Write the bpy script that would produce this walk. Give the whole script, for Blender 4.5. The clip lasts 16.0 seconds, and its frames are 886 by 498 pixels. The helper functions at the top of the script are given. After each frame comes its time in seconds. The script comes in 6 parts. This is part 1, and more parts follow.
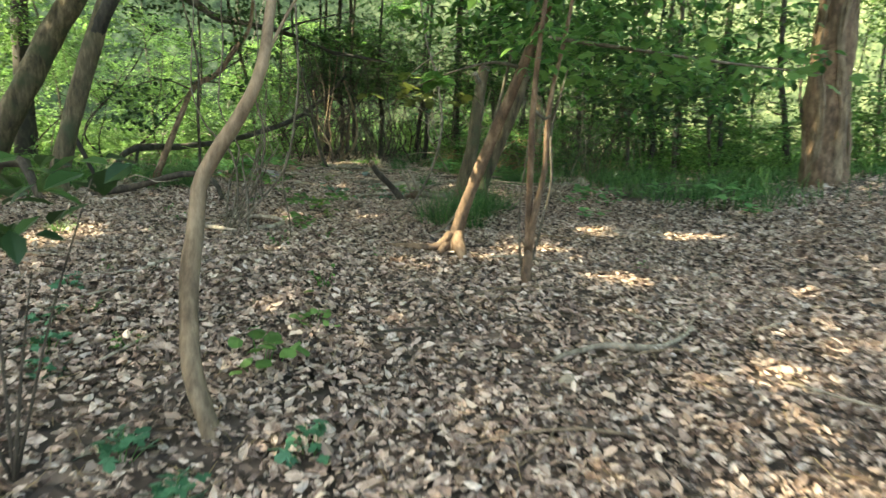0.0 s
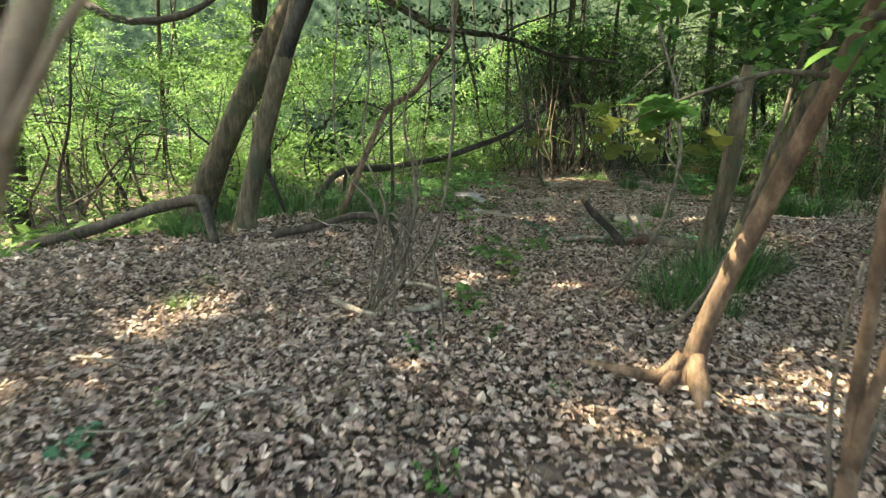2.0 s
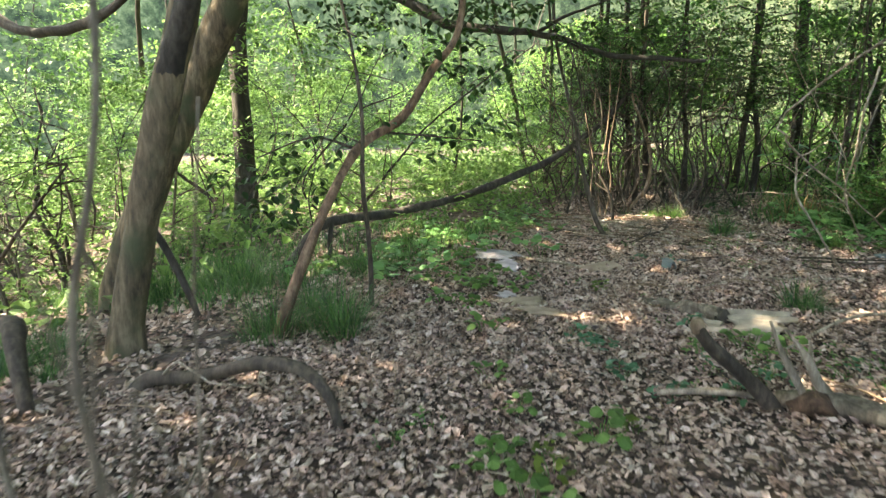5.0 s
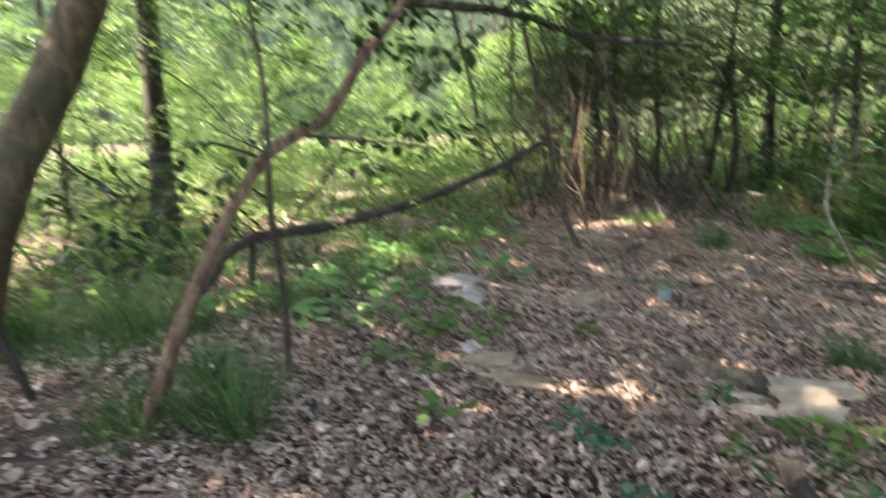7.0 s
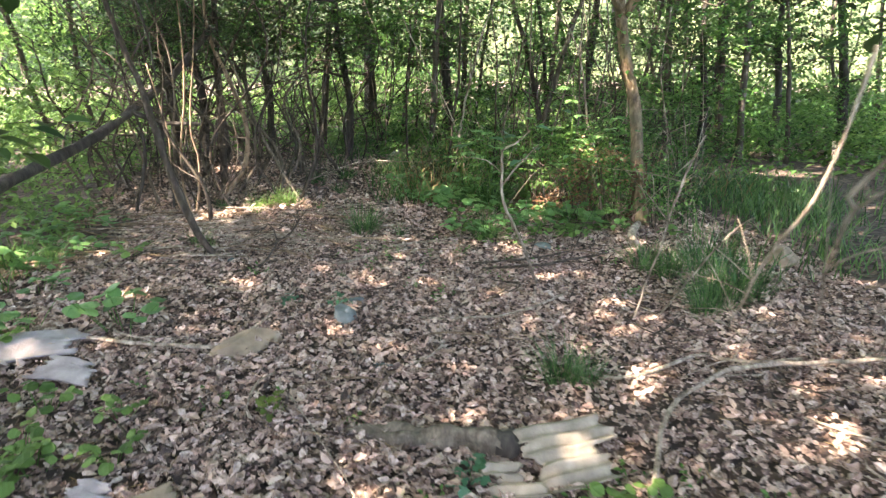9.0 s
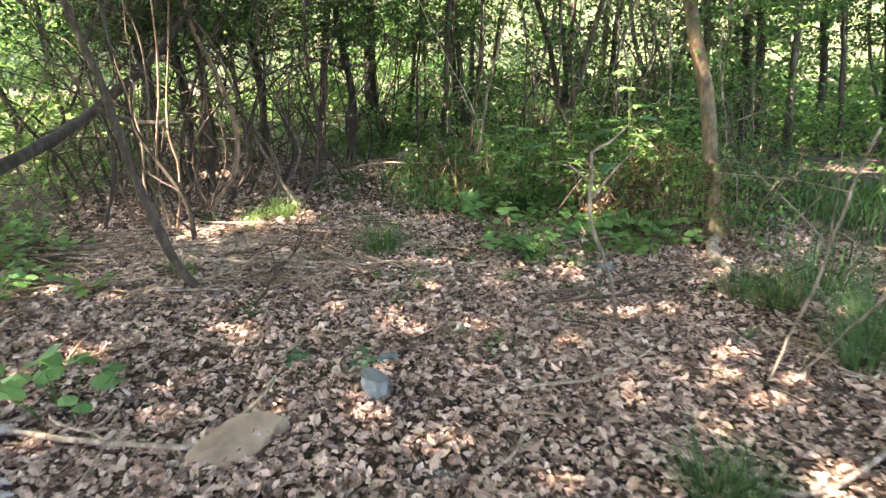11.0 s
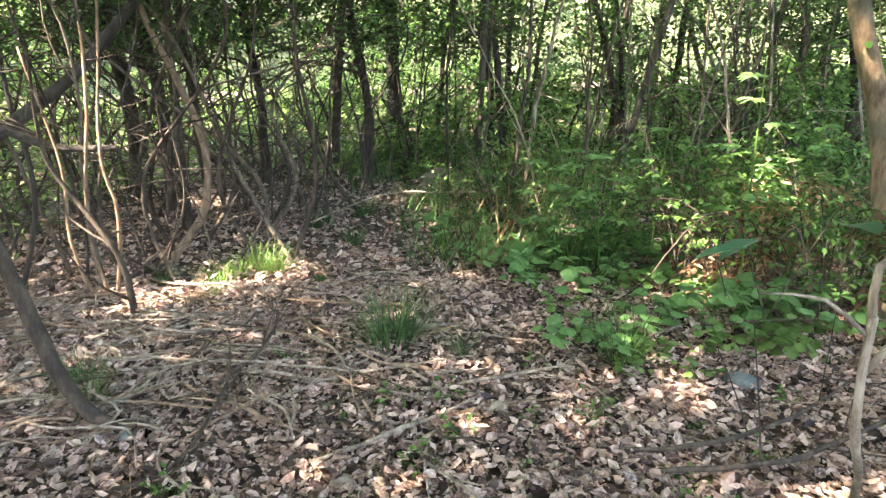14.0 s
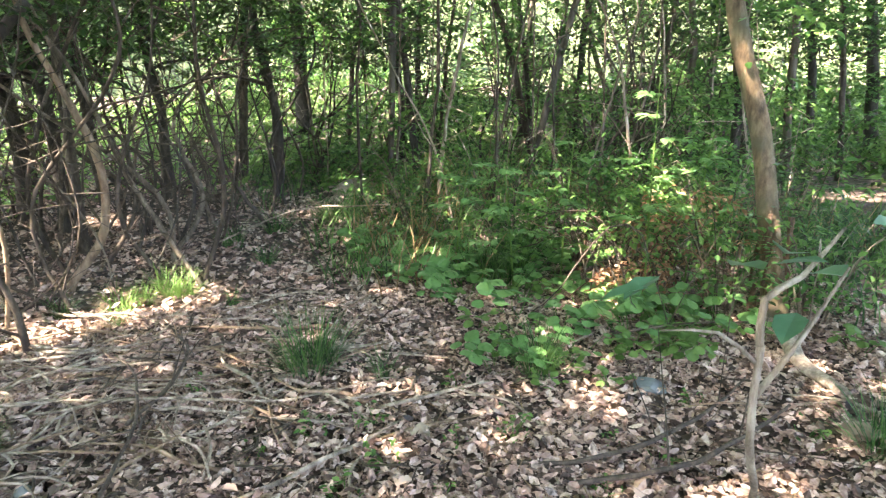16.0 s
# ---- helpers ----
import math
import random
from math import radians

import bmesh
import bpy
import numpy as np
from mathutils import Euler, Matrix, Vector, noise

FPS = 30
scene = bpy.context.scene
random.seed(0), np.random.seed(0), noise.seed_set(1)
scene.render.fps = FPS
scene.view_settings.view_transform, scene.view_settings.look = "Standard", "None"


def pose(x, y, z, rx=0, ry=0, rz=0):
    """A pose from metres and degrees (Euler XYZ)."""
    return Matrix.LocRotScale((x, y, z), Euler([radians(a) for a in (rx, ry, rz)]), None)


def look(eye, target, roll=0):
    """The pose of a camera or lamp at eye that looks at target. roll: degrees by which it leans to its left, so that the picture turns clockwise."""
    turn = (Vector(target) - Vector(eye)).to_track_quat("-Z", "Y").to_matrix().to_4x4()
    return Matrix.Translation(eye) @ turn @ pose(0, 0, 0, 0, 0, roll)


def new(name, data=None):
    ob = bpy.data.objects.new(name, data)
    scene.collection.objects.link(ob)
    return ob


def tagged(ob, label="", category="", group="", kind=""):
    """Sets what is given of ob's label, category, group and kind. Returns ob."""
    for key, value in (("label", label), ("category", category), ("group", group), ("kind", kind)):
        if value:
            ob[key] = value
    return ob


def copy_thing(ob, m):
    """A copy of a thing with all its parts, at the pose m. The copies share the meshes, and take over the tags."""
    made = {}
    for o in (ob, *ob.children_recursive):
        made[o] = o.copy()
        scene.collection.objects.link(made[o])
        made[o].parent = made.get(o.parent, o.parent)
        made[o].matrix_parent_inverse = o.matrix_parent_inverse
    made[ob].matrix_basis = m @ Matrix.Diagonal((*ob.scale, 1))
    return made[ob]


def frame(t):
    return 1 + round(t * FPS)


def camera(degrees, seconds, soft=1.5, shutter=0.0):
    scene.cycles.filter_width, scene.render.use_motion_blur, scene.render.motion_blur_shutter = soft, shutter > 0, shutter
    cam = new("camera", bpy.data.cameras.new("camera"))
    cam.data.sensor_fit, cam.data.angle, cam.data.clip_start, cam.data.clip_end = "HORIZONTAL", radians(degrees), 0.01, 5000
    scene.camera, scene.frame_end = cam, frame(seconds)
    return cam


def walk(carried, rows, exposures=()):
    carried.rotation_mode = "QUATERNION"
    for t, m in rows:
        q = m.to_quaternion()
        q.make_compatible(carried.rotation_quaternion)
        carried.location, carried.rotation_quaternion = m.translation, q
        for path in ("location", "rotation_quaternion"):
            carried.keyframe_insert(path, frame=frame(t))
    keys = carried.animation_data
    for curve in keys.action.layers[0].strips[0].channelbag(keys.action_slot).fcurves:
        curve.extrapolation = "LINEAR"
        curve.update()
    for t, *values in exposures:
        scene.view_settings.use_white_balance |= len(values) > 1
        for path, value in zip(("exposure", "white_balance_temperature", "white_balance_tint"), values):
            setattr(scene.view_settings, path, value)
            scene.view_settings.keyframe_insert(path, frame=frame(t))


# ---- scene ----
cam = camera(69.9, 16.0, soft=1.3, shutter=0.5)
PATH = [
    (0, (0.921, 1.255, 0.867), (0.716, 3.21, 0.5), 2.7),
    (0.5, (0.96, 1.702, 0.942), (0.569, 3.627, 0.566), 2.2),
    (1, (0.981, 2.156, 1.051), (0.268, 3.984, 0.663), 1.6),
    (1.5, (0.92, 2.523, 1.04), (-0.012, 4.249, 0.65), 0.9),
    (2, (0.766, 2.938, 1.129), (-0.134, 4.68, 0.736), 0.7),
    (2.5, (0.642, 3.346, 1.149), (-0.275, 5.081, 0.762), 0.1),
    (3, (0.526, 3.78, 1.215), (-0.467, 5.472, 0.826), -0.2),
    (3.5, (0.372, 4.187, 1.162), (-0.679, 5.845, 0.778), -0.4),
    (4, (0.166, 4.697, 1.258), (-0.755, 6.429, 0.868), -0.8),
    (4.5, (-0.079, 5.202, 1.281), (-1.041, 6.912, 0.894), -1.2),
    (4.7, (-0.157, 5.384, 1.352), (-1.186, 7.056, 0.966), -1.2),
    (6.8, (-0.798, 6.669, 1.452), (-1.826, 8.361, 1.165), -1.0),
    (7, (-0.871, 6.788, 1.472), (-1.784, 8.52, 1.063), -0.9),
    (7.5, (-1.027, 7.033, 1.539), (-1.615, 8.859, 0.974), -0.4),
    (8, (-1.21, 7.341, 1.58), (-1.461, 9.241, 1.009), 0.1),
    (8.5, (-1.302, 7.692, 1.576), (-1.333, 9.61, 1.009), -0.0),
    (9, (-1.46, 8.04, 1.602), (-1.198, 9.943, 1.045), 0.4),
    (9.2, (-1.515, 8.151, 1.596), (-1.246, 10.054, 1.042), 0.3),
    (11.3, (-1.649, 9.459, 1.441), (-1.372, 11.357, 0.873), -0.6),
    (11.5, (-1.658, 9.627, 1.416), (-1.4, 11.528, 0.85), -0.5),
    (12, (-1.651, 9.993, 1.411), (-1.518, 11.909, 0.852), -0.8),
    (12.5, (-1.605, 10.374, 1.41), (-1.501, 12.292, 0.853), -0.7),
    (13, (-1.472, 10.724, 1.381), (-1.444, 12.645, 0.826), -0.8),
    (13.5, (-1.435, 10.872, 1.429), (-1.302, 12.789, 0.875), -0.7),
    (14, (-1.462, 10.929, 1.449), (-1.266, 12.842, 0.901), -0.7),
    (14.5, (-1.441, 10.934, 1.467), (-1.189, 12.842, 0.921), -0.9),
    (15, (-1.455, 10.935, 1.525), (-1.106, 12.828, 0.982), -0.6),
    (15.5, (-1.456, 10.949, 1.538), (-1.042, 12.829, 0.997), -0.8),
    (16, (-1.457, 10.945, 1.539), (-1.001, 12.815, 0.997), -0.7),
]
walk(cam, [(t, look(eye, target, roll)) for t, eye, target, roll in PATH], [(0, 3.32, 8800, -6), (2.1, 3.33, 8700, 0), (4.5, 3.8, 8400, 5), (7, 3.78, 8000, 18), (7.8, 4.0, 7900, 19), (9, 4.3, 7700, 20), (12, 4.45, 8100, 23), (16, 4.76, 7600, 19)])

# ---- light ----
SUN_AZ, SUN_EL = radians(250.0), radians(52.0)      # compass bearing of the sun, clockwise from +y
SUN_FROM = Vector((math.sin(SUN_AZ) * math.cos(SUN_EL), math.cos(SUN_AZ) * math.cos(SUN_EL), math.sin(SUN_EL)))
world = bpy.data.worlds.new("sky")
scene.world = world
world.use_nodes = True
sky = world.node_tree.nodes.new("ShaderNodeTexSky")
sky.sky_type, sky.sun_disc = "NISHITA", False
sky.sun_elevation, sky.sun_rotation = SUN_EL, SUN_AZ
sky.air_density, sky.dust_density, sky.ozone_density = 1.0, 2.0, 1.0
background = world.node_tree.nodes["Background"]
world.node_tree.links.new(sky.outputs[0], background.inputs[0])
background.inputs[1].default_value = 0.15
sun = new("sun", bpy.data.lights.new("sun", "SUN"))
sun.data.energy, sun.data.angle, sun.data.color = 2.9, radians(0.53), (1.0, 0.93, 0.82)
sun.matrix_world = look(tuple(SUN_FROM * 40), (0, 0, 0))

rng = np.random.default_rng(7)

# ---- materials ----


def ramp(nodes, stops):
    r = nodes.new("ShaderNodeValToRGB")
    e = r.color_ramp.elements
    while len(e) < len(stops):
        e.new(0.5)
    for k, (p, c) in zip(e, stops):
        k.position, k.color = p, (*c, 1)
    return r


def foliage(name, colours, gloss=0.45, through_light=0.35):
    """Leaf: each one its own tone, some light comes through."""
    m = bpy.data.materials.new(name)
    m.use_nodes = True
    n, l = m.node_tree.nodes, m.node_tree.links
    b = n["Principled BSDF"]
    geo = n.new("ShaderNodeNewGeometry")
    k = len(colours)
    r = ramp(n, [(i / max(1, k - 1), c) for i, c in enumerate(colours)])
    tex = n.new("ShaderNodeTexNoise")
    tex.inputs["Scale"].default_value = 45
    co = n.new("ShaderNodeTexCoord")
    l.new(co.outputs["Object"], tex.inputs["Vector"])
    add = n.new("ShaderNodeMath")
    add.operation = "MULTIPLY_ADD"
    add.inputs[1].default_value = 0.35
    l.new(tex.outputs[0], add.inputs[0])
    sub = n.new("ShaderNodeMath")
    sub.operation = "SUBTRACT"
    sub.inputs[1].default_value = 0.17
    l.new(geo.outputs["Random Per Island"], sub.inputs[0])
    l.new(sub.outputs[0], add.inputs[2])
    l.new(add.outputs[0], r.inputs[0])
    l.new(r.outputs[0], b.inputs["Base Color"])
    b.inputs["Roughness"].default_value = gloss
    b.inputs["Specular IOR Level"].default_value = 0.3
    if through_light > 0:
        tr = n.new("ShaderNodeBsdfTranslucent")
        hue = n.new("ShaderNodeHueSaturation")
        hue.inputs["Saturation"].default_value = 0.98
        hue.inputs["Value"].default_value = 1.6
        l.new(r.outputs[0], hue.inputs["Color"])
        l.new(hue.outputs[0], tr.inputs[0])
        mix = n.new("ShaderNodeMixShader")
        mix.inputs[0].default_value = through_light
        l.new(b.outputs[0], mix.inputs[1])
        l.new(tr.outputs[0], mix.inputs[2])
        l.new(mix.outputs[0], n["Material Output"].inputs[0])
    return m


def bark(name, dark, mid, light, scale=14.0, stretch=0.25, bump=0.5, moss=None):
    m = bpy.data.materials.new(name)
    m.use_nodes = True
    n, l = m.node_tree.nodes, m.node_tree.links
    b = n["Principled BSDF"]
    b.inputs["Roughness"].default_value = 0.85
    co, mp = n.new("ShaderNodeTexCoord"), n.new("ShaderNodeMapping")
    mp.inputs["Scale"].default_value = (1, 1, stretch)
    l.new(co.outputs["Object"], mp.inputs[0])
    t1, t2 = n.new("ShaderNodeTexNoise"), n.new("ShaderNodeTexNoise")
    t1.inputs["Scale"].default_value, t1.inputs["Detail"].default_value = scale, 8
    t1.inputs["Roughness"].default_value = 0.7
    t2.inputs["Scale"].default_value, t2.inputs["Detail"].default_value = 3.2, 3
    l.new(mp.outputs[0], t1.inputs["Vector"])
    l.new(co.outputs["Object"], t2.inputs["Vector"])
    r = ramp(n, [(0.36, dark), (0.5, mid), (0.64, light)])
    l.new(t1.outputs[0], r.inputs[0])
    out = r.outputs[0]
    if moss:
        r2 = ramp(n, [(0.5, (0, 0, 0)), (0.66, (1, 1, 1))])
        l.new(t2.outputs[0], r2.inputs[0])
        mx = n.new("ShaderNodeMixRGB")
        mx.inputs[2].default_value = (*moss, 1)
        l.new(r2.outputs[0], mx.inputs[0])
        l.new(out, mx.inputs[1])
        out = mx.outputs[0]
    else:
        mx = n.new("ShaderNodeMixRGB")
        mx.blend_type = "MULTIPLY"
        mx.inputs[0].default_value = 0.55
        r2 = ramp(n, [(0.38, (0.5, 0.5, 0.5)), (0.6, (1, 1, 1))])
        l.new(t2.outputs[0], r2.inputs[0])
        l.new(out, mx.inputs[1])
        l.new(r2.outputs[0], mx.inputs[2])
        out = mx.outputs[0]
    l.new(out, b.inputs["Base Color"])
    bp = n.new("ShaderNodeBump")
    bp.inputs["Strength"].default_value, bp.inputs["Distance"].default_value = min(1.0, bump * 1.3), 0.025
    l.new(t1.outputs[0], bp.inputs["Height"])
    l.new(bp.outputs[0], b.inputs["Normal"])
    return m


def soil_material():
    m = bpy.data.materials.new("forest_soil")
    m.use_nodes = True
    n, l = m.node_tree.nodes, m.node_tree.links
    b = n["Principled BSDF"]
    b.inputs["Roughness"].default_value = 0.95
    co = n.new("ShaderNodeTexCoord")
    v = n.new("ShaderNodeTexVoronoi")
    v.inputs["Scale"].default_value = 16
    t = n.new("ShaderNodeTexNoise")
    t.inputs["Scale"].default_value, t.inputs["Detail"].default_value = 1.3, 6
    w = n.new("ShaderNodeTexNoise")
    w.inputs["Scale"].default_value = 9
    for k in (v, t, w):
        l.new(co.outputs["Object"], k.inputs["Vector"])
    r = ramp(n, [(0.0, (0.016, 0.012, 0.01)), (0.5, (0.06, 0.042, 0.033)), (1.0, (0.2, 0.145, 0.115))])
    l.new(v.outputs["Color"], r.inputs[0])
    mx = n.new("ShaderNodeMixRGB")
    mx.blend_type = "MULTIPLY"
    mx.inputs[0].default_value = 0.6
    r2 = ramp(n, [(0.3, (0.45, 0.42, 0.38)), (0.7, (1, 1, 1))])
    l.new(t.outputs[0], r2.inputs[0])
    l.new(r.outputs[0], mx.inputs[1])
    l.new(r2.outputs[0], mx.inputs[2])
    l.new(mx.outputs[0], b.inputs["Base Color"])
    bp = n.new("ShaderNodeBump")
    bp.inputs["Strength"].default_value, bp.inputs["Distance"].default_value = 0.6, 0.03
    l.new(v.outputs["Distance"], bp.inputs["Height"])
    l.new(bp.outputs[0], b.inputs["Normal"])
    return m


def stone(name, a, c, scale=9.0, rough=0.85):
    m = bpy.data.materials.new(name)
    m.use_nodes = True
    n, l = m.node_tree.nodes, m.node_tree.links
    b = n["Principled BSDF"]
    b.inputs["Roughness"].default_value = rough
    co, t, f = n.new("ShaderNodeTexCoord"), n.new("ShaderNodeTexNoise"), n.new("ShaderNodeTexNoise")
    t.inputs["Scale"].default_value, t.inputs["Detail"].default_value = scale, 8
    f.inputs["Scale"].default_value, f.inputs["Detail"].default_value = scale * 7, 4
    l.new(co.outputs["Object"], t.inputs["Vector"])
    l.new(co.outputs["Object"], f.inputs["Vector"])
    r = ramp(n, [(0.3, a), (0.7, c)])
    l.new(t.outputs[0], r.inputs[0])
    l.new(r.outputs[0], b.inputs["Base Color"])
    bp = n.new("ShaderNodeBump")
    bp.inputs["Strength"].default_value, bp.inputs["Distance"].default_value = 0.4, 0.01
    l.new(f.outputs[0], bp.inputs["Height"])
    l.new(bp.outputs[0], b.inputs["Normal"])
    return m


M_SOIL = soil_material()
M_LITTER = foliage("dead_leaf", [(0.02, 0.014, 0.012), (0.1, 0.066, 0.054), (0.33, 0.235, 0.19), (0.52, 0.4, 0.33), (0.14, 0.088, 0.068), (0.6, 0.49, 0.42), (0.035, 0.022, 0.02), (0.46, 0.325, 0.255)], 0.55, 0.1)
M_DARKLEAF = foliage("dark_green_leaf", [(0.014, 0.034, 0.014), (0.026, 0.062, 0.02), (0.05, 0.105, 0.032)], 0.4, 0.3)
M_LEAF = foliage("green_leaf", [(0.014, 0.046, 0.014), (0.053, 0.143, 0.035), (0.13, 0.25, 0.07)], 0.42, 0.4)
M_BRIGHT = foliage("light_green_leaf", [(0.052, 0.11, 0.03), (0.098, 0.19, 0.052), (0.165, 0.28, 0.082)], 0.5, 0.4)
M_VINE = foliage("vine_leaf", [(0.05, 0.13, 0.045), (0.1, 0.23, 0.08), (0.17, 0.33, 0.12)], 0.4, 0.4)
M_YELLOW = foliage("yellow_green_leaf", [(0.06, 0.095, 0.024), (0.09, 0.135, 0.03), (0.15, 0.2, 0.045)], 0.4, 0.5)
M_BLUEGREEN = foliage("blue_green_leaf", [(0.035, 0.11, 0.06), (0.055, 0.16, 0.085), (0.085, 0.2, 0.12)], 0.3, 0.35)
M_GRASS = foliage("grass_blade", [(0.012, 0.042, 0.014), (0.045, 0.12, 0.036), (0.12, 0.23, 0.07)], 0.4, 0.35)
M_DRYGRASS = foliage("dry_brown_grass", [(0.14, 0.1, 0.055), (0.22, 0.15, 0.08), (0.32, 0.24, 0.13)], 0.7, 0.2)
M_DRYLEAF = foliage("withered_leaf", [(0.12, 0.06, 0.035), (0.26, 0.14, 0.08), (0.4, 0.25, 0.16)], 0.6, 0.25)
M_OLIVE = foliage("olive_leaf", [(0.042, 0.055, 0.016), (0.07, 0.085, 0.024), (0.12, 0.15, 0.036)], 0.45, 0.5)
M_BARK_GREY = bark("grey_brown_bark", (0.03, 0.022, 0.013), (0.096, 0.072, 0.043), (0.19, 0.146, 0.092), 15, 0.22, 0.9, (0.055, 0.062, 0.03))
M_BARK_RED = bark("red_brown_bark", (0.06, 0.036, 0.023), (0.15, 0.09, 0.056), (0.28, 0.18, 0.115), 16, 0.4, 0.6)
M_BARK_PALE = bark("pale_tan_bark", (0.1, 0.068, 0.044), (0.2, 0.14, 0.092), (0.32, 0.235, 0.16), 18, 0.3, 0.35)
M_BARK_DARK = bark("dark_bark", (0.018, 0.015, 0.013), (0.04, 0.034, 0.028), (0.075, 0.064, 0.052), 16, 0.3, 0.5)
M_BARK_OCHRE = bark("ochre_bark", (0.055, 0.036, 0.02), (0.15, 0.106, 0.06), (0.27, 0.205, 0.125), 14, 0.35, 0.8, (0.09, 0.085, 0.05))
M_STEM = bark("grey_tan_stem", (0.05, 0.04, 0.029), (0.12, 0.098, 0.072), (0.22, 0.185, 0.14), 26, 0.3, 0.3)
M_STEM_DARK = bark("brown_stem", (0.025, 0.019, 0.014), (0.055, 0.042, 0.031), (0.11, 0.087, 0.064), 22, 0.3, 0.4)
M_DEADWOOD = bark("weathered_dead_wood", (0.12, 0.098, 0.074), (0.27, 0.225, 0.175), (0.46, 0.4, 0.32), 24, 0.2, 0.5)
M_ROT = bark("rotten_wood", (0.04, 0.022, 0.014), (0.11, 0.062, 0.038), (0.22, 0.135, 0.085), 20, 0.5, 0.8)
M_STONE = stone("blue_grey_stone", (0.06, 0.078, 0.082), (0.17, 0.2, 0.2))
M_TAN = stone("tan_stone", (0.16, 0.12, 0.085), (0.32, 0.25, 0.18))
M_PALE = stone("pale_weathered_board", (0.15, 0.13, 0.1), (0.36, 0.31, 0.24), 11)
M_BOARD = stone("faded_lilac_board", (0.19, 0.17, 0.172), (0.37, 0.335, 0.34), 10)
M_FARWOOD = bark("far_trunk_bark", (0.04, 0.035, 0.028), (0.085, 0.072, 0.055), (0.14, 0.12, 0.095), 9, 0.2, 0.4)

# ---- ground shape ----


def sstep(a, b, v):
    u = np.clip((np.asarray(v, float) - a) / (b - a), 0, 1)
    return u * u * (3 - 2 * u)


def hgt(x, y):
    x, y = np.asarray(x, float), np.asarray(y, float)
    z = -0.30 * np.clip((4.8 - y) / 3.6, 0, 2.0) ** 1.4
    z = z - 0.14 * np.clip(-3.9 - x, 0, 12) * (1 - 0.75 * sstep(9.5, 13, y))
    z = z + 0.115 * np.clip(x - 2.2, 0, 12) * (1 - sstep(11, 16, y))
    near = np.exp(-((x / 60) ** 2 + ((y - 10) / 60) ** 2))
    z = z + near * (0.028 * np.sin(1.7 * x + 0.6 * y) * np.sin(1.3 * y - 0.8 * x + 1) + 0.016 * np.sin(4.1 * x + 1.3) * np.sin(3.7 * y + 0.4) - 0.004)
    return z


def gz(x, y):
    return float(hgt(x, y))


# ---- mesh makers ----


def to_mesh(name, verts, tris, mat, smooth=False):
    verts, tris = np.asarray(verts, np.float32), np.asarray(tris, np.int32)
    me = bpy.data.meshes.new(name)
    me.vertices.add(len(verts))
    me.vertices.foreach_set("co", verts.ravel())
    w = tris.shape[1]
    me.loops.add(tris.size)
    me.loops.foreach_set("vertex_index", tris.ravel())
    me.polygons.add(len(tris))
    me.polygons.foreach_set("loop_start", np.arange(0, tris.size, w, dtype=np.int32))
    me.polygons.foreach_set("use_smooth", np.full(len(tris), smooth))
    me.update(calc_edges=True)
    me.materials.append(mat)
    return me


def part(name, me, parent, label=""):
    ob = new(name, me)
    ob.parent = parent
    if label:
        ob["label"] = label
    return ob


def thing(name, at, label, category, group="", kind=""):
    ob = new(name)
    ob.location = at
    ob.empty_display_size = 0.1
    return tagged(ob, label, category, group, kind)


def smooth_line(pts, step):
    p = np.array(pts, float)
    q = np.vstack([2 * p[0] - p[1], p, 2 * p[-1] - p[-2]])
    out, par = [], []
    for i in range(1, len(q) - 2):
        k = max(2, int(np.linalg.norm(q[i + 1] - q[i]) / step))
        for s in np.arange(k) / k:
            a, b, c, d = q[i - 1], q[i], q[i + 1], q[i + 2]
            out.append(0.5 * (2 * b + (c - a) * s + (2 * a - 5 * b + 4 * c - d) * s * s + (3 * b - a - 3 * c + d) * s ** 3))
            par.append((i - 1 + s) / (len(p) - 1))
    out.append(p[-1])
    par.append(1.0)
    return np.array(out), np.array(par)


def tube(pts, radii, sides=9, step=0.09, lump=0.10, wander=0.0, seed=0):
    """A tapered, slightly uneven round stem along the points; gives verts and triangles."""
    r0 = np.random.default_rng(seed + 101)
    c, s = smooth_line(pts, step)
    n = len(c)
    if wander:
        j = r0.normal(0, wander, (n, 3))
        j = (j + np.roll(j, 1, 0) + np.roll(j, -1, 0)) / 3
        j[0] = j[-1] = 0
        c = c + j
    rad = np.interp(s, np.linspace(0, 1, len(radii)), radii)
    t = np.gradient(c, axis=0)
    t /= np.linalg.norm(t, axis=1)[:, None] + 1e-9
    ref = np.array([1.0, 0, 0]) if abs(t[0][0]) < 0.8 else np.array([0, 1.0, 0])
    verts = []
    ph = r0.uniform(0, 6.28, 4)
    for i in range(n):
        u = ref - t[i] * (ref @ t[i])
        u /= np.linalg.norm(u)
        ref = u
        v = np.cross(t[i], u)
        a = np.arange(sides) * 2 * math.pi / sides
        rr = rad[i] * (1 + lump * (np.sin(2 * a + ph[0] + i * 0.21) + 0.7 * np.sin(3 * a + ph[1] - i * 0.33)) + lump * 0.6 * math.sin(i * 0.9 + ph[2]) + r0.normal(0, lump * 0.25, sides))
        verts.append(c[i] + np.outer(rr * np.cos(a), u) + np.outer(rr * np.sin(a), v))
    verts = np.vstack(verts + [c[:1], c[-1:]])
    tris = []
    for i in range(n - 1):
        for k in range(sides):
            a, b = i * sides + k, i * sides + (k + 1) % sides
            tris += [(a, b, b + sides), (a, b + sides, a + sides)]
    e0, e1 = n * sides, n * sides + 1
    for k in range(sides):
        tris += [(e0, (k + 1) % sides, k), (e1, (n - 1) * sides + k, (n - 1) * sides + (k + 1) % sides)]
    return verts, np.array(tris)


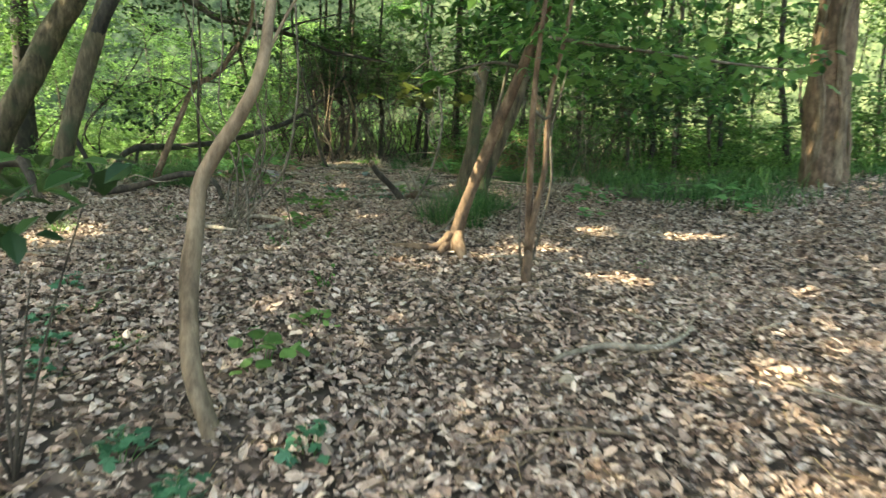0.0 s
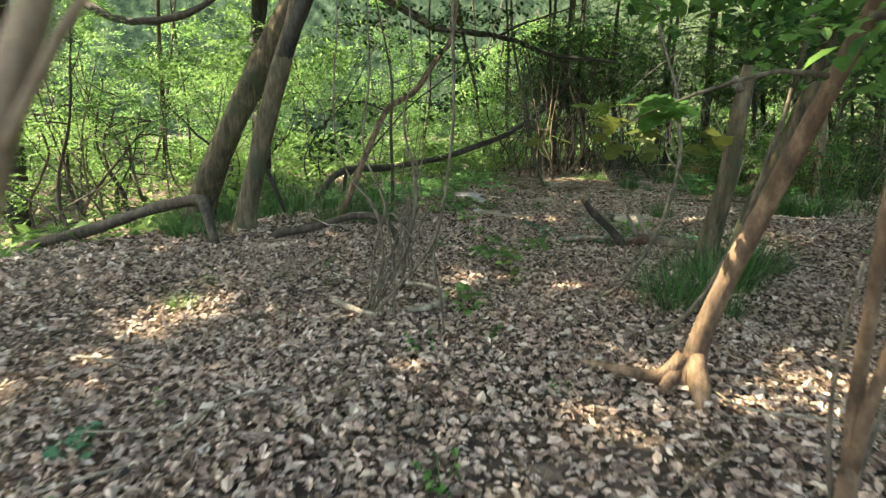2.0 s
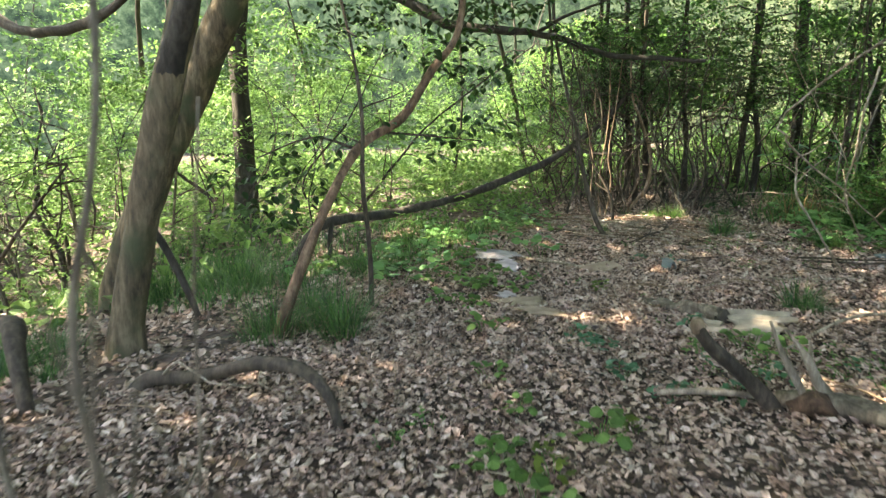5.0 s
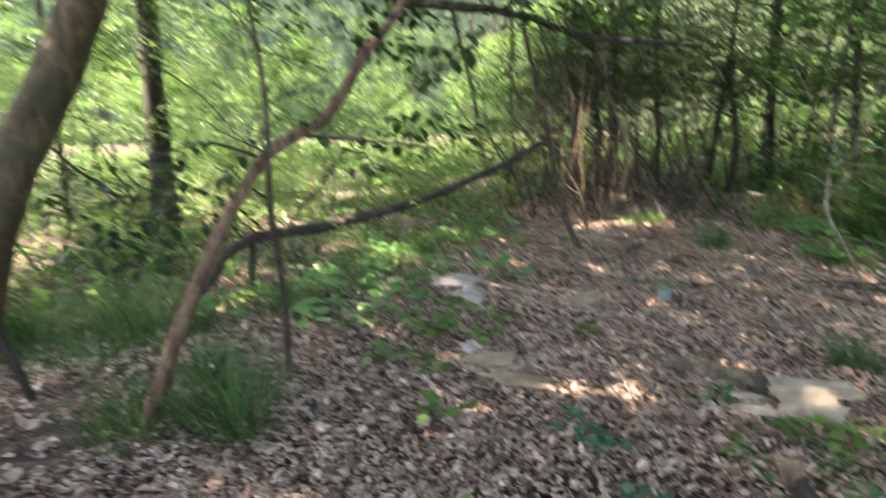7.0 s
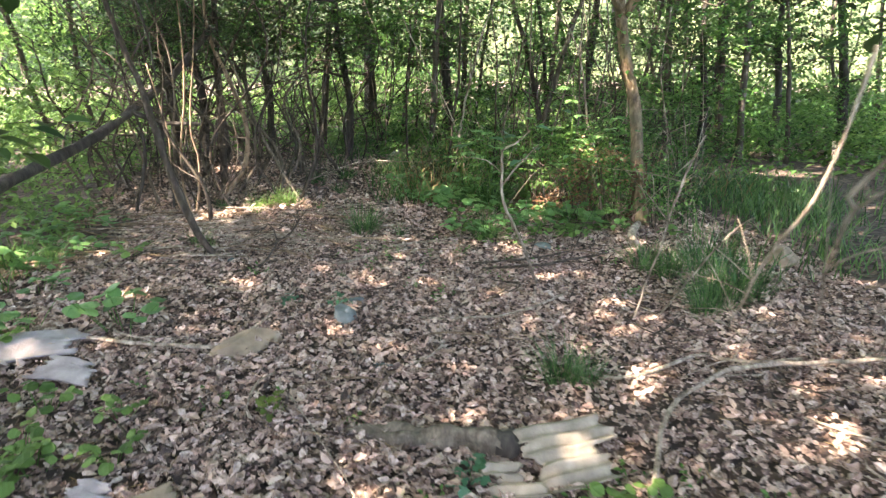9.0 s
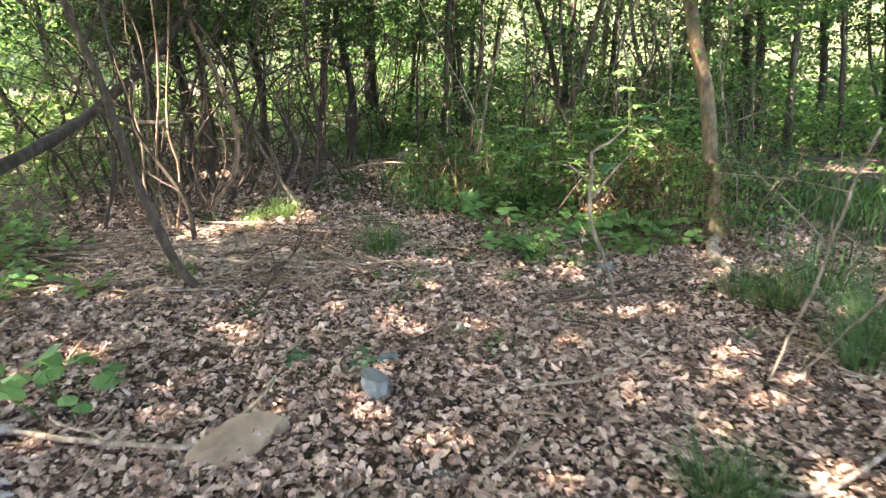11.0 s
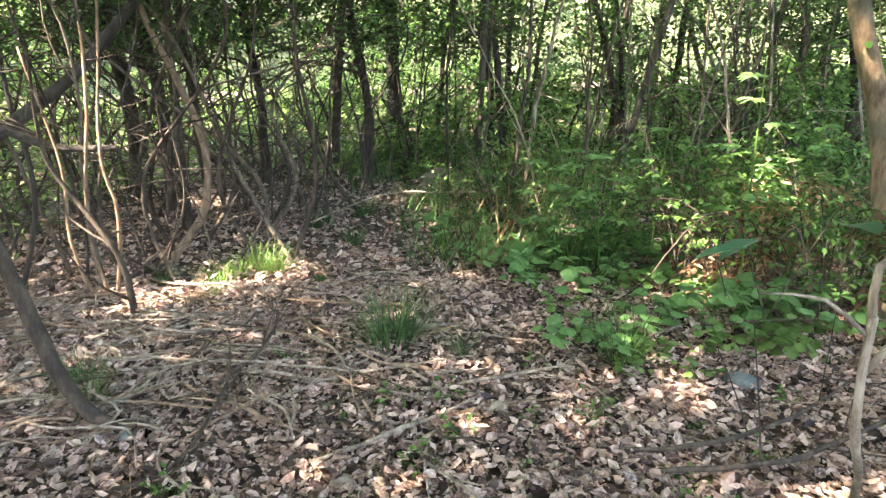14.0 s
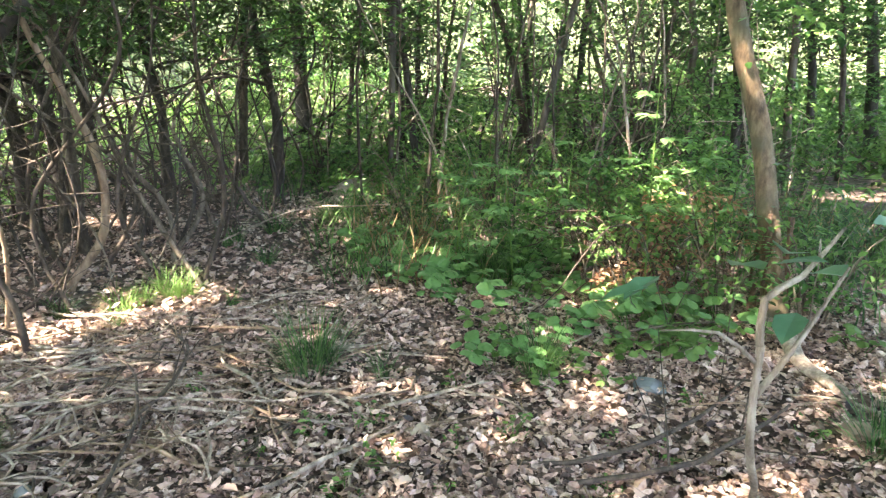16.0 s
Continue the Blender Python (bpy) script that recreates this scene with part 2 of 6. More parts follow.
def merge(pieces):
    vs, ts, o = [], [], 0
    for v, t in pieces:
        vs.append(v)
        ts.append(np.asarray(t) + o)
        o += len(v)
    return np.vstack(vs), np.vstack(ts)


def stem(name, pts, radii, mat, parent, label="", **kw):
    base = np.array(parent.location)
    v, t = tube(pts, radii, **kw)
    return part(name, to_mesh(name, v - base, t, mat, True), parent, label)


# leaf outlines: x across, y along, z up; length 1
def outline_leaf(half, ys, lift=0.10, droop=-0.12):
    k = len(ys)
    mid = [(0, 0, 0)] + [(0, y, droop * y * y) for y in ys] + [(0, 1, droop)]
    left = [(-w, y, lift * w / 0.3 + droop * y * y) for w, y in zip(half, ys)]
    right = [(w, y, lift * w / 0.3 + droop * y * y) for w, y in zip(half, ys)]
    v = np.array(mid + left + right, float)
    l0, r0 = k + 2, 2 * k + 2
    f = [(0, r0, 1), (0, 1, l0)]
    for i in range(k - 1):
        f += [(1 + i, r0 + i, r0 + i + 1), (1 + i, r0 + i + 1, 2 + i), (1 + i, l0 + i + 1, l0 + i), (1 + i, 2 + i, l0 + i + 1)]
    f += [(k, r0 + k - 1, k + 1), (k, k + 1, l0 + k - 1)]
    return v, np.array(f)


OVAL = outline_leaf((0.27, 0.24), (0.35, 0.68))
DEAD = outline_leaf((0.26, 0.22, 0.3), (0.25, 0.5, 0.74), 0.2, -0.2)
DEAD2 = outline_leaf((0.31, 0.29), (0.28, 0.68), -0.16, 0.18)
DIAMOND = (np.array([(0, 0, 0), (0.28, 0.5, 0.06), (0, 1, -0.1), (-0.28, 0.5, 0.06)], float), np.array([(0, 1, 2), (0, 2, 3)]))


def dead_chip(seed):
    """Curled dead leaf: an uneven outline round a raised or sunken midrib."""
    r0 = np.random.default_rng(seed)
    half = r0.uniform(0.2, 0.34, 2)
    cup = r0.uniform(-0.16, 0.2)
    v = [(0, 0.5, -cup), (0, 0, 0), (half[0], 0.3, cup), (half[1] * 0.9, 0.72, cup * r0.uniform(0.3, 1.3)), (r0.normal(0, 0.05), 1, r0.normal(0, 0.1)), (-half[1], 0.66, cup * r0.uniform(0.3, 1.3)), (-half[0] * 0.9, 0.26, cup)]
    return np.array(v, float), np.array([(0, i, i % 6 + 1) for i in range(1, 7)])


CHIPS = [dead_chip(k) for k in range(5)]
ROUND = (np.array([(0, 0.12, 0)] + [(0.5 * math.sin(a) * (1 + 0.08 * math.cos(4 * a)), 0.5 - 0.52 * math.cos(a) - (0.1 if k in (1, 7) else 0), 0.05 * math.cos(3 * a) - 0.06) for k, a in enumerate(np.arange(1, 9) * 2 * math.pi / 9)], float), np.array([(0, i, i + 1) for i in range(1, 8)] + [(0, 8, 1)]))
BLADE = (np.array([(-0.5, 0, 0), (0.5, 0, 0), (-0.42, 0.4, 0.03), (0.42, 0.4, 0.03), (-0.28, 0.75, 0.16), (0.28, 0.75, 0.16), (0, 1, 0.34)], float),
         np.array([(0, 1, 3), (0, 3, 2), (2, 3, 5), (2, 5, 4), (4, 5, 6)]))


def lobed_leaf():
    ang = np.linspace(-2.35, 2.35, 11)
    rad = np.array([0.42, 0.30, 0.55, 0.34, 0.62, 0.5, 0.62, 0.34, 0.55, 0.30, 0.42])
    rad[5] = 0.78
    v = [(0, 0.3, 0)] + [(r * math.sin(a), 0.3 + r * math.cos(a), -0.12 * r * r + 0.03 * (i % 2)) for i, (a, r) in enumerate(zip(ang, rad))] + [(0, 0.05, 0)]
    f = [(0, i + 1, i) for i in range(1, 11)] + [(0, 1, 12), (0, 12, 11)]
    return np.array(v), np.array(f)


LOBED = lobed_leaf()


def turns(yaw, pitch, roll):
    cy, sy, cp, sp, cr, sr = np.cos(yaw), np.sin(yaw), np.cos(pitch), np.sin(pitch), np.cos(roll), np.sin(roll)
    o, z = np.ones_like(cy), np.zeros_like(cy)
    rz = np.stack([np.stack([cy, -sy, z], -1), np.stack([sy, cy, z], -1), np.stack([z, z, o], -1)], -2)
    rx = np.stack([np.stack([o, z, z], -1), np.stack([z, cp, -sp], -1), np.stack([z, sp, cp], -1)], -2)
    ry = np.stack([np.stack([cr, z, sr], -1), np.stack([z, o, z], -1), np.stack([-sr, z, cr], -1)], -2)
    return rz @ rx @ ry


def leaves(shape, at, yaw, pitch, roll, size, width=None):
    v, f = shape
    n = len(at)
    sc = np.asarray(size)[:, None, None] * v[None]
    if width is not None:
        sc[:, :, 0] = np.asarray(width)[:, None] * v[None, :, 0]
    w = np.einsum("nij,nkj->nki", turns(yaw, pitch, roll), sc) + np.asarray(at)[:, None, :]
    fs = f[None] + (np.arange(n) * len(v))[:, None, None]
    return w.reshape(-1, 3), fs.reshape(-1, f.shape[1])


# sun flecks: where the canopy lets the sun through, on the ground
FLECKS = [
    (0.37, 5.35, 0.16), (0.27, 4.6, 0.12), (1.25, 5.8, 0.28), (0.8, 5.9, 0.2), (1.6, 5.1, 0.2), (1.75, 7.1, 0.3), (2.5, 6.8, 0.3), (1.7, 3.0, 0.2),
    (-1.93, 4.5, 0.3), (0.5, 5.75, 0.22), (-2.2, 5.2, 0.3), (-2.15, 5.6, 0.3), (1.1, 6.2, 0.2), (-1.1, 7.16, 0.2), (-0.39, 7.2, 0.17),
    (0.25, 9.4, 0.2), (-5.0, 10.55, 0.35), (-6.6, 10.3, 0.3), (-1.78, 9.94, 0.2), (-1.55, 10.05, 0.14), (-0.75, 10.2, 0.1), (0.22, 11.95, 0.16), (-2.9, 12.5, 0.1),
    (0.75, 10.2, 0.25), (-1.38, 18.1, 0.42), (-2.7, 15.12, 0.32), (-2.4, 15.4, 0.3), (-2.15, 15.6, 0.36), (-3.1, 15.05, 0.3), (-3.4, 18.3, 0.4), (0.7, 14.55, 0.36),
    (0.95, 14.9, 0.22), (5.3, 17.2, 0.6), (6.2, 19.2, 0.7), (-0.8, 17.7, 0.3), (1.6, 15.0, 0.25),
    (-0.3, 15.6, 0.2), (0.3, 16.4, 0.22), (-0.9, 16.9, 0.25), (1.3, 5.8, 0.2), (2.46, 4.15, 0.22), (1.98, 3.62, 0.2), (-3.4, 10.4, 0.2), (-3.6, 11.2, 0.22), (-4.0, 13.3, 0.4),
    (-0.6, 18.7, 0.35), (0.5, 19.5, 0.35),
    (-4.3, 12.3, 0.5), (-4.7, 11.4, 0.45), (-5.4, 13.0, 0.6), (-5.9, 11.6, 0.5), (-5.0, 14.2, 0.5),
]


def sunlit(p, more=0.03):
    """Which of the points stand in the way of a sun fleck."""
    k = p[:, 2] / SUN_FROM.z
    gx, gy = p[:, 0] - k * SUN_FROM.x, p[:, 1] - k * SUN_FROM.y
    hit = np.zeros(len(p), bool)
    wob = 1 + 0.35 * np.sin(9 * gx + 3) * np.sin(8 * gy)
    for x, y, r in FLECKS:
        hit |= (gx - x) ** 2 + (gy - y) ** 2 < (0.6 * r * wob + more) ** 2
    return hit


def blob(n, centre, spread, seed):
    r0 = np.random.default_rng(seed)
    d = r0.normal(0, 1, (n, 3))
    d /= np.linalg.norm(d, axis=1)[:, None]
    return np.array(centre) + d * np.array(spread) * (r0.uniform(0, 1, (n, 1)) ** 0.45)


def clumped(n, centre, spread, seed, clumps=14, tight=0.28):
    r0 = np.random.default_rng(seed + 5)
    c = blob(clumps, centre, spread, seed)
    k = r0.integers(0, clumps, n)
    return c[k] + r0.normal(0, 1, (n, 3)) * np.array(spread) * tight * np.array([1, 1, 0.55])


def sprigs(n, centre, spread, seed, size, per=9):
    """Leaf places and headings along short drooping twigs, leaves set left and right in one plane."""
    r0 = np.random.default_rng(seed + 5)
    k = max(2, n // per)
    o = blob(k, centre, spread, seed)
    yaw, dip = r0.uniform(0, 6.28, k), r0.normal(-0.15, 0.3, k)
    step = size * r0.uniform(0.55, 0.8, k)
    i = np.tile(np.arange(per), k)
    q = np.repeat(np.arange(k), per)
    run = step[q] * (i - per / 2)
    side = np.where(i % 2 == 0, 1.0, -1.0)
    at = o[q] + np.column_stack([-np.sin(yaw[q]) * run, np.cos(yaw[q]) * run, np.sin(dip[q]) * run - 0.12 * run ** 2 / (per * size)])
    m = len(at)
    return at, yaw[q] + side * r0.normal(0.95, 0.2, m), dip[q] * 0.6 - 0.25 + r0.normal(0, 0.2, m), r0.normal(0, 0.25, m), size * r0.uniform(0.7, 1.2, m)


def sprig_leaves(n, centre, spread, seed, size, shape=OVAL, gaps=True):
    at, yaw, pitch, roll, sz = sprigs(n, centre, spread, seed, size)
    ok = at[:, 2] > hgt(at[:, 0], at[:, 1]) + 0.03
    if gaps:
        ok &= ~(sunlit(at, 0.09) & (at[:, 2] > 1.0))
    return leaves(shape, at[ok], yaw[ok], pitch[ok], roll[ok], sz[ok])


def spray(at, size, seed, shape=OVAL, droop=0.5, gaps=True, keep=None):
    at = np.asarray(at)
    if gaps:
        at = at[~(sunlit(at, 0.09) & (at[:, 2] > 1.0))]
    if keep is not None:
        at = at[keep(at)]
    n = len(at)
    r0 = np.random.default_rng(seed + 77)
    return leaves(shape, at, r0.uniform(0, 6.28, n), r0.normal(-droop * 0.5, 0.45, n), r0.normal(0, 0.45, n), r0.uniform(0.7, 1.25, n) * size)


# ---- ground ----
def ground_sheet():
    def axis(lo, hi, fine, far):
        a = list(np.arange(lo, hi + fine / 2, fine))
        s, x = fine, hi
        while x < far:
            s *= 1.35
            x += s
            a.append(x)
        s, x = fine, lo
        while x > -far:
            s *= 1.35
            x -= s
            a.insert(0, x)
        return np.array(a)
    xs, ys = axis(-9, 9, 0.16, 900), axis(0, 24, 0.16, 900)
    X, Y = np.meshgrid(xs, ys, indexing="ij")
    Z = hgt(X, Y)
    v = np.stack([X, Y, Z], -1).reshape(-1, 3)
    nx, ny = len(xs), len(ys)
    i, j = np.meshgrid(np.arange(nx - 1), np.arange(ny - 1), indexing="ij")
    a = (i * ny + j).ravel()
    f = np.stack([a, a + ny, a + ny + 1, a + 1], -1)
    ob = new("ground", to_mesh("ground", v, f, M_SOIL, True))
    tagged(ob, "brown forest soil under a carpet of dead leaves", "ground", kind="structure")


ground_sheet()


def litter():
    def scatter(n, x0, x1, y0, y1, size, shape, lift, seed, thin=None):
        r0 = np.random.default_rng(seed)
        p = np.stack([r0.uniform(x0, x1, n), r0.uniform(y0, y1, n)], -1)
        dens = 0.7 + 0.3 * np.sin(1.9 * p[:, 0] + 0.7 * p[:, 1]) * np.sin(1.6 * p[:, 1] + 0.5)
        keep = r0.uniform(0, 1, n) < dens
        if thin is not None:
            keep &= thin(p)
        p = p[keep]
        n = len(p)
        z = hgt(p[:, 0], p[:, 1]) + r0.uniform(0.004, lift, n)
        at = np.column_stack([p, z])
        return leaves(shape, at, r0.uniform(0, 6.28, n), r0.normal(0.05, 0.3, n), r0.normal(0, 0.42, n), (0.45 + 1.15 * r0.uniform(0, 1, n) ** 1.4) * size)
    sets = []
    for k, shape in enumerate(CHIPS):
        sets += [scatter(25000, -3.6, 2.6, 2.0, 9.0, 0.04, shape, 0.036, 10 + k), scatter(21000, -3.7, 2.4, 9.0, 15.2, 0.046, shape, 0.036, 20 + k), scatter(6000, 2.4, 5.0, 2.4, 9.6, 0.05, shape, 0.036, 30 + k), scatter(3600, -6.2, -3.4, 3.5, 14.0, 0.06, shape, 0.036, 40 + k),
                 scatter(3800, -4.6, 2.4, 15.0, 19.0, 0.056, shape, 0.04, 60 + k)]
    sets += [scatter(7000, -10.0, -6.0, 3.0, 16.0, 0.08, CHIPS[0], 0.04, 5), scatter(8000, 4.8, 9.5, 2.0, 14.0, 0.08, CHIPS[1], 0.04, 6), scatter(9000, -7.0, 8.0, 18.8, 24.0, 0.09, CHIPS[2], 0.04, 7), scatter(5000, -6.0, 7.0, -1.0, 2.2, 0.08, CHIPS[3], 0.04, 8)]
    sets += [scatter(16000, -3.6, 2.6, 2.0, 9.0, 0.024, CHIPS[1], 0.045, 70), scatter(20000, -3.7, 2.4, 9.0, 15.2, 0.026, CHIPS[4], 0.045, 71)]
    v, f = merge(sets)
    ob = new("leaf_litter", to_mesh("leaf_litter", v, f, M_LITTER))
    tagged(ob, "dry brown and tan fallen leaves covering the ground", "leaf litter", kind="stuff")


litter()


def straw():
    r0 = np.random.default_rng(8)
    n = 9000
    x, y = r0.uniform(-4, 2.6, n), r0.uniform(2.2, 16, n)
    flat = (BLADE[0] * np.array([1, 1, 0.25]), BLADE[1])
    v, f = leaves(flat, np.column_stack([x, y, hgt(x, y) + r0.uniform(0.015, 0.05, n)]), r0.uniform(0, 6.28, n), r0.normal(0, 0.12, n), r0.normal(0, 0.3, n), r0.uniform(0.04, 0.16, n), r0.uniform(0.002, 0.0045, n))
    tagged(new("straw", to_mesh("straw", v, f, M_DRYGRASS)), "dry straws and bark crumbs among the fallen leaves", "litter", kind="stuff")


straw()

# ---- canopy and far woods ----
def canopy():
    r0 = np.random.default_rng(21)
    n = 198000
    at = np.column_stack([r0.uniform(-20, 6, n), r0.uniform(-12, 24, n), r0.uniform(7.5, 11.5, n)])
    k = at[:, 2] / SUN_FROM.z
    gx, gy = at[:, 0] - k * SUN_FROM.x, at[:, 1] - k * SUN_FROM.y
    at = at[(gx > -7.5 + 1.2 * np.sin(gy)) & (gx < 11.5 + np.sin(gy)) & (gy > 0.5) & (gy < np.where(gx < 0.5, 25, 24) + np.sin(gx))]
    # fewer leaves further along, so that more light reaches the ground there
    k = at[:, 2] / SUN_FROM.z
    gy = at[:, 1] - k * SUN_FROM.y
    at = at[r0.uniform(0, 1, len(at)) < 1 - 0.2 * sstep(8, 11, gy)]
    at = at[~sunlit(at, 0.11)]
    v, f = spray(at, 0.31, 21, DIAMOND, 0.2, False)
    ob = new("canopy", to_mesh("canopy", v, f, M_LEAF))
    tagged(ob, "high green leaf canopy shading the woodland floor", "tree canopy", kind="stuff")


canopy()


def far_canopy():
    """Crowns over the deeper woods, ahead and to the right, with gaps."""
    r0 = np.random.default_rng(23)
    n = 52000
    at = np.column_stack([r0.uniform(-16, 26, n), r0.uniform(10, 44, n), r0.uniform(11, 15, n)])
    k = at[:, 2] / SUN_FROM.z
    gx, gy = at[:, 0] - k * SUN_FROM.x, at[:, 1] - k * SUN_FROM.y
    keep = ((gy > 24) & (gx > -6.5)) | ((gx > 12) & (gy > 6))
    keep &= np.sin(1.1 * gx + 0.4 * gy) * np.sin(0.9 * gy - 0.3 * gx) + r0.normal(0, 0.2, n) < np.where(gx > 4.5, 0.9, -0.1)
    v, f = spray(at[keep], 0.6, 23, DIAMOND, 0.2, False)
    tagged(new("far_canopy", to_mesh("far_canopy", v, f, M_LEAF)), "high green leaf canopy over the deeper woods", "tree canopy", kind="stuff")


far_canopy()


def side_shade_layer():
    """Unseen leaf layer, added to throw broken shade over the hollow on the sunny side."""
    r0 = np.random.default_rng(24)
    n = 60000
    at = np.column_stack([r0.uniform(-40, -10, n), r0.uniform(-8, 34, n), r0.uniform(10, 13, n)])
    k = at[:, 2] / SUN_FROM.z
    gx, gy = at[:, 0] - k * SUN_FROM.x, at[:, 1] - k * SUN_FROM.y
    keep = (gx > -24) & (gx < -7.0 + 1.2 * np.sin(gy)) & (np.sin(1.25 * gx + 0.5 * gy) * np.sin(1.05 * gy - 0.4 * gx + 1) + 0.5 * np.sin(2.9 * gx + 1.7 * gy) + r0.normal(0, 0.15, n) < -0.36)
    v, f = spray(at[keep], 0.5, 24, DIAMOND, 0.2, False)
    tagged(new("side_shade_layer", to_mesh("side_shade_layer", v, f, M_LEAF)), "added green leaf layer, out of view, breaking the sun over the hollow", "tree canopy", kind="stuff")


side_shade_layer()


def far_woods():
    r0 = np.random.default_rng(31)
    # leaf masses in a ring round the clearing
    pieces, dark = [], []
    for i in range(830):
        a = r0.uniform(-2.0, 1.75)
        d = 12.5 + 24 * r0.uniform(0, 1) ** 1.3
        x, y = d * math.sin(a) - 1.0, 8 + d * math.cos(a)
        if (-5.0 < x < 4.5 and y < 20.5) or (x > 0 and y < 13 and x < 8):
            continue
        g = gz(x, y)
        z = g + r0.choice([0.35, 0.9, 1.6, 2.6, 4.0, 5.5, 8.0], p=[0.2, 0.16, 0.16, 0.16, 0.14, 0.1, 0.08])
        s = r0.uniform(0.7, 1.5)
        n = int(r0.uniform(200, 400))
        lf = sprig_leaves(n, (x, y, z), (s, s, s * 0.6), 1000 + i, r0.uniform(0.09, 0.14) if d < 18 else r0.uniform(0.15, 0.24), DIAMOND, False)
        # masses to the right and high ahead get shade through a darker leaf colour
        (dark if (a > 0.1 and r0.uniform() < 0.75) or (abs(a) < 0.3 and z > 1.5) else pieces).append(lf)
    extra = [(r0.uniform(-13.5, -6.4), r0.uniform(6.0, 17.0), r0.choice([0.3, 0.8, 1.6, 2.6]), 0) for _ in range(85)]
    extra += [(r0.uniform(-6.5, -4.6), r0.uniform(12.5, 19.0), r0.choice([0.3, 0.7, 1.3]), 0) for _ in range(26)]
    extra += [(r0.uniform(-1.0, 5.0), r0.uniform(17.6, 21.5), r0.choice([0.15, 0.3, 0.6, 1.1]), 1) for _ in range(44)]
    extra += [(r0.uniform(-5.0, 0.2), r0.uniform(16.8, 21.5), r0.choice([1.9, 2.4, 3.0]), 1) for _ in range(46)]
    extra += [(r0.uniform(2.5, 9.0), r0.uniform(14.5, 20.0), r0.choice([0.2, 0.5, 1.2, 2.2]), 1) for _ in range(40)]
    for i, (x, y, z, side) in enumerate(extra):
        s = r0.uniform(0.5, 1.0)
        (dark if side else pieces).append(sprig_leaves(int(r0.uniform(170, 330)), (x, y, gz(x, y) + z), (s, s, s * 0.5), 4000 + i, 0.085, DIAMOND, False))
    n = 60000
    ux, uy = r0.uniform(-34, 30, n), r0.uniform(4, 44, n)
    m = ((np.hypot(ux + 1, uy - 9) > 10.5) | (ux < -6)) & ~((ux > 1) & (uy < 14) & (ux < 9)) & ~((ux > -5) & (ux < 4) & (uy < 19))
    ux, uy = ux[m], uy[m]
    uz = hgt(ux, uy) + np.abs(r0.normal(0, 0.22, len(ux))) * (0.6 + 0.5 * np.sin(ux * 0.9) * np.sin(uy * 0.8))
    pieces.append(spray(np.column_stack([ux, uy, uz]), 0.2, 5, DIAMOND, 0.2, False))
    # same foliage twice: sun and shade set by the two leaf colours
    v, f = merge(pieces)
    tagged(new("far_foliage", to_mesh("far_foliage", v, f, M_BRIGHT)), "light green foliage of the woods beyond, sunlight put into its colour", "foliage", kind="stuff")
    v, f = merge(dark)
    tagged(new("shaded_foliage", to_mesh("shaded_foliage", v, f, M_LEAF)), "deeper green foliage of the woods beyond, shade put into its colour", "foliage", kind="stuff")
    stems = []
    for i in range(75):
        a = r0.uniform(-1.9, 1.7)
        d = r0.uniform(14, 36)
        x, y = d * math.sin(a) - 1, 8 + d * math.cos(a)
        if abs(x + 1) < 5.0 and y < 21:
            continue
        g = gz(x, y) - 0.1
        lx, ly, hh, rr = r0.normal(0, 1.3), r0.normal(0, 1.3), r0.uniform(5, 11), r0.uniform(0.02, 0.09)
        stems.append(tube([(x, y, g), (x + lx * 0.3 + r0.normal(0, 0.12), y + ly * 0.3, g + hh * 0.3), (x + lx * 0.6, y + ly * 0.6 + r0.normal(0, 0.2), g + hh * 0.65), (x + lx, y + ly, g + hh)], (rr, rr * 0.8, rr * 0.5), 7, 0.5, 0.08, 0.03, i))
    v, f = merge(stems)
    tagged(new("far_trunks", to_mesh("far_trunks", v, f, M_FARWOOD, True)), "slender grey-brown trunks of the woods beyond", "trees", kind="stuff")
    # backdrop ring standing in for the closed wood edge, far off
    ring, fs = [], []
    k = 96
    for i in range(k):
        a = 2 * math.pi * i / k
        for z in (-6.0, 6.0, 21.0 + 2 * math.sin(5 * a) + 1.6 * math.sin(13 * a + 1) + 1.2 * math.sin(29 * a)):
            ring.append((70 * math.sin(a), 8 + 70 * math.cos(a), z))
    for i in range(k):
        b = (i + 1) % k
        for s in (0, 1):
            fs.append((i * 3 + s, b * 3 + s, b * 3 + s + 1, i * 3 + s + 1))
    tagged(new("backdrop", to_mesh("backdrop", ring, fs, M_WOODEDGE)), "backdrop ring for the distant woods, sun, shade and haze in its colour", "woods", kind="structure")


def wood_edge():
    m = bpy.data.materials.new("distant_wood_edge")
    m.use_nodes = True
    n, l = m.node_tree.nodes, m.node_tree.links
    b = n["Principled BSDF"]
    b.inputs["Roughness"].default_value = 0.9
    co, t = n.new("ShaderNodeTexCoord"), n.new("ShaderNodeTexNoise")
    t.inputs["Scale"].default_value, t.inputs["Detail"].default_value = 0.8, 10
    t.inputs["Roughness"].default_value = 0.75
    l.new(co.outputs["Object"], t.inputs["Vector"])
    # ramp paints shaded depths, sunlit leaves and pale haze onto the flat ring
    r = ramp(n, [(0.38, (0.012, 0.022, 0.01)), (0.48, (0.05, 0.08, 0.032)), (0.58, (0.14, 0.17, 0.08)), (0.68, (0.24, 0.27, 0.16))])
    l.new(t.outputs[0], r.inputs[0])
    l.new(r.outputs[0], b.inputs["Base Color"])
    return m


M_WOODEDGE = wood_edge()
far_woods()

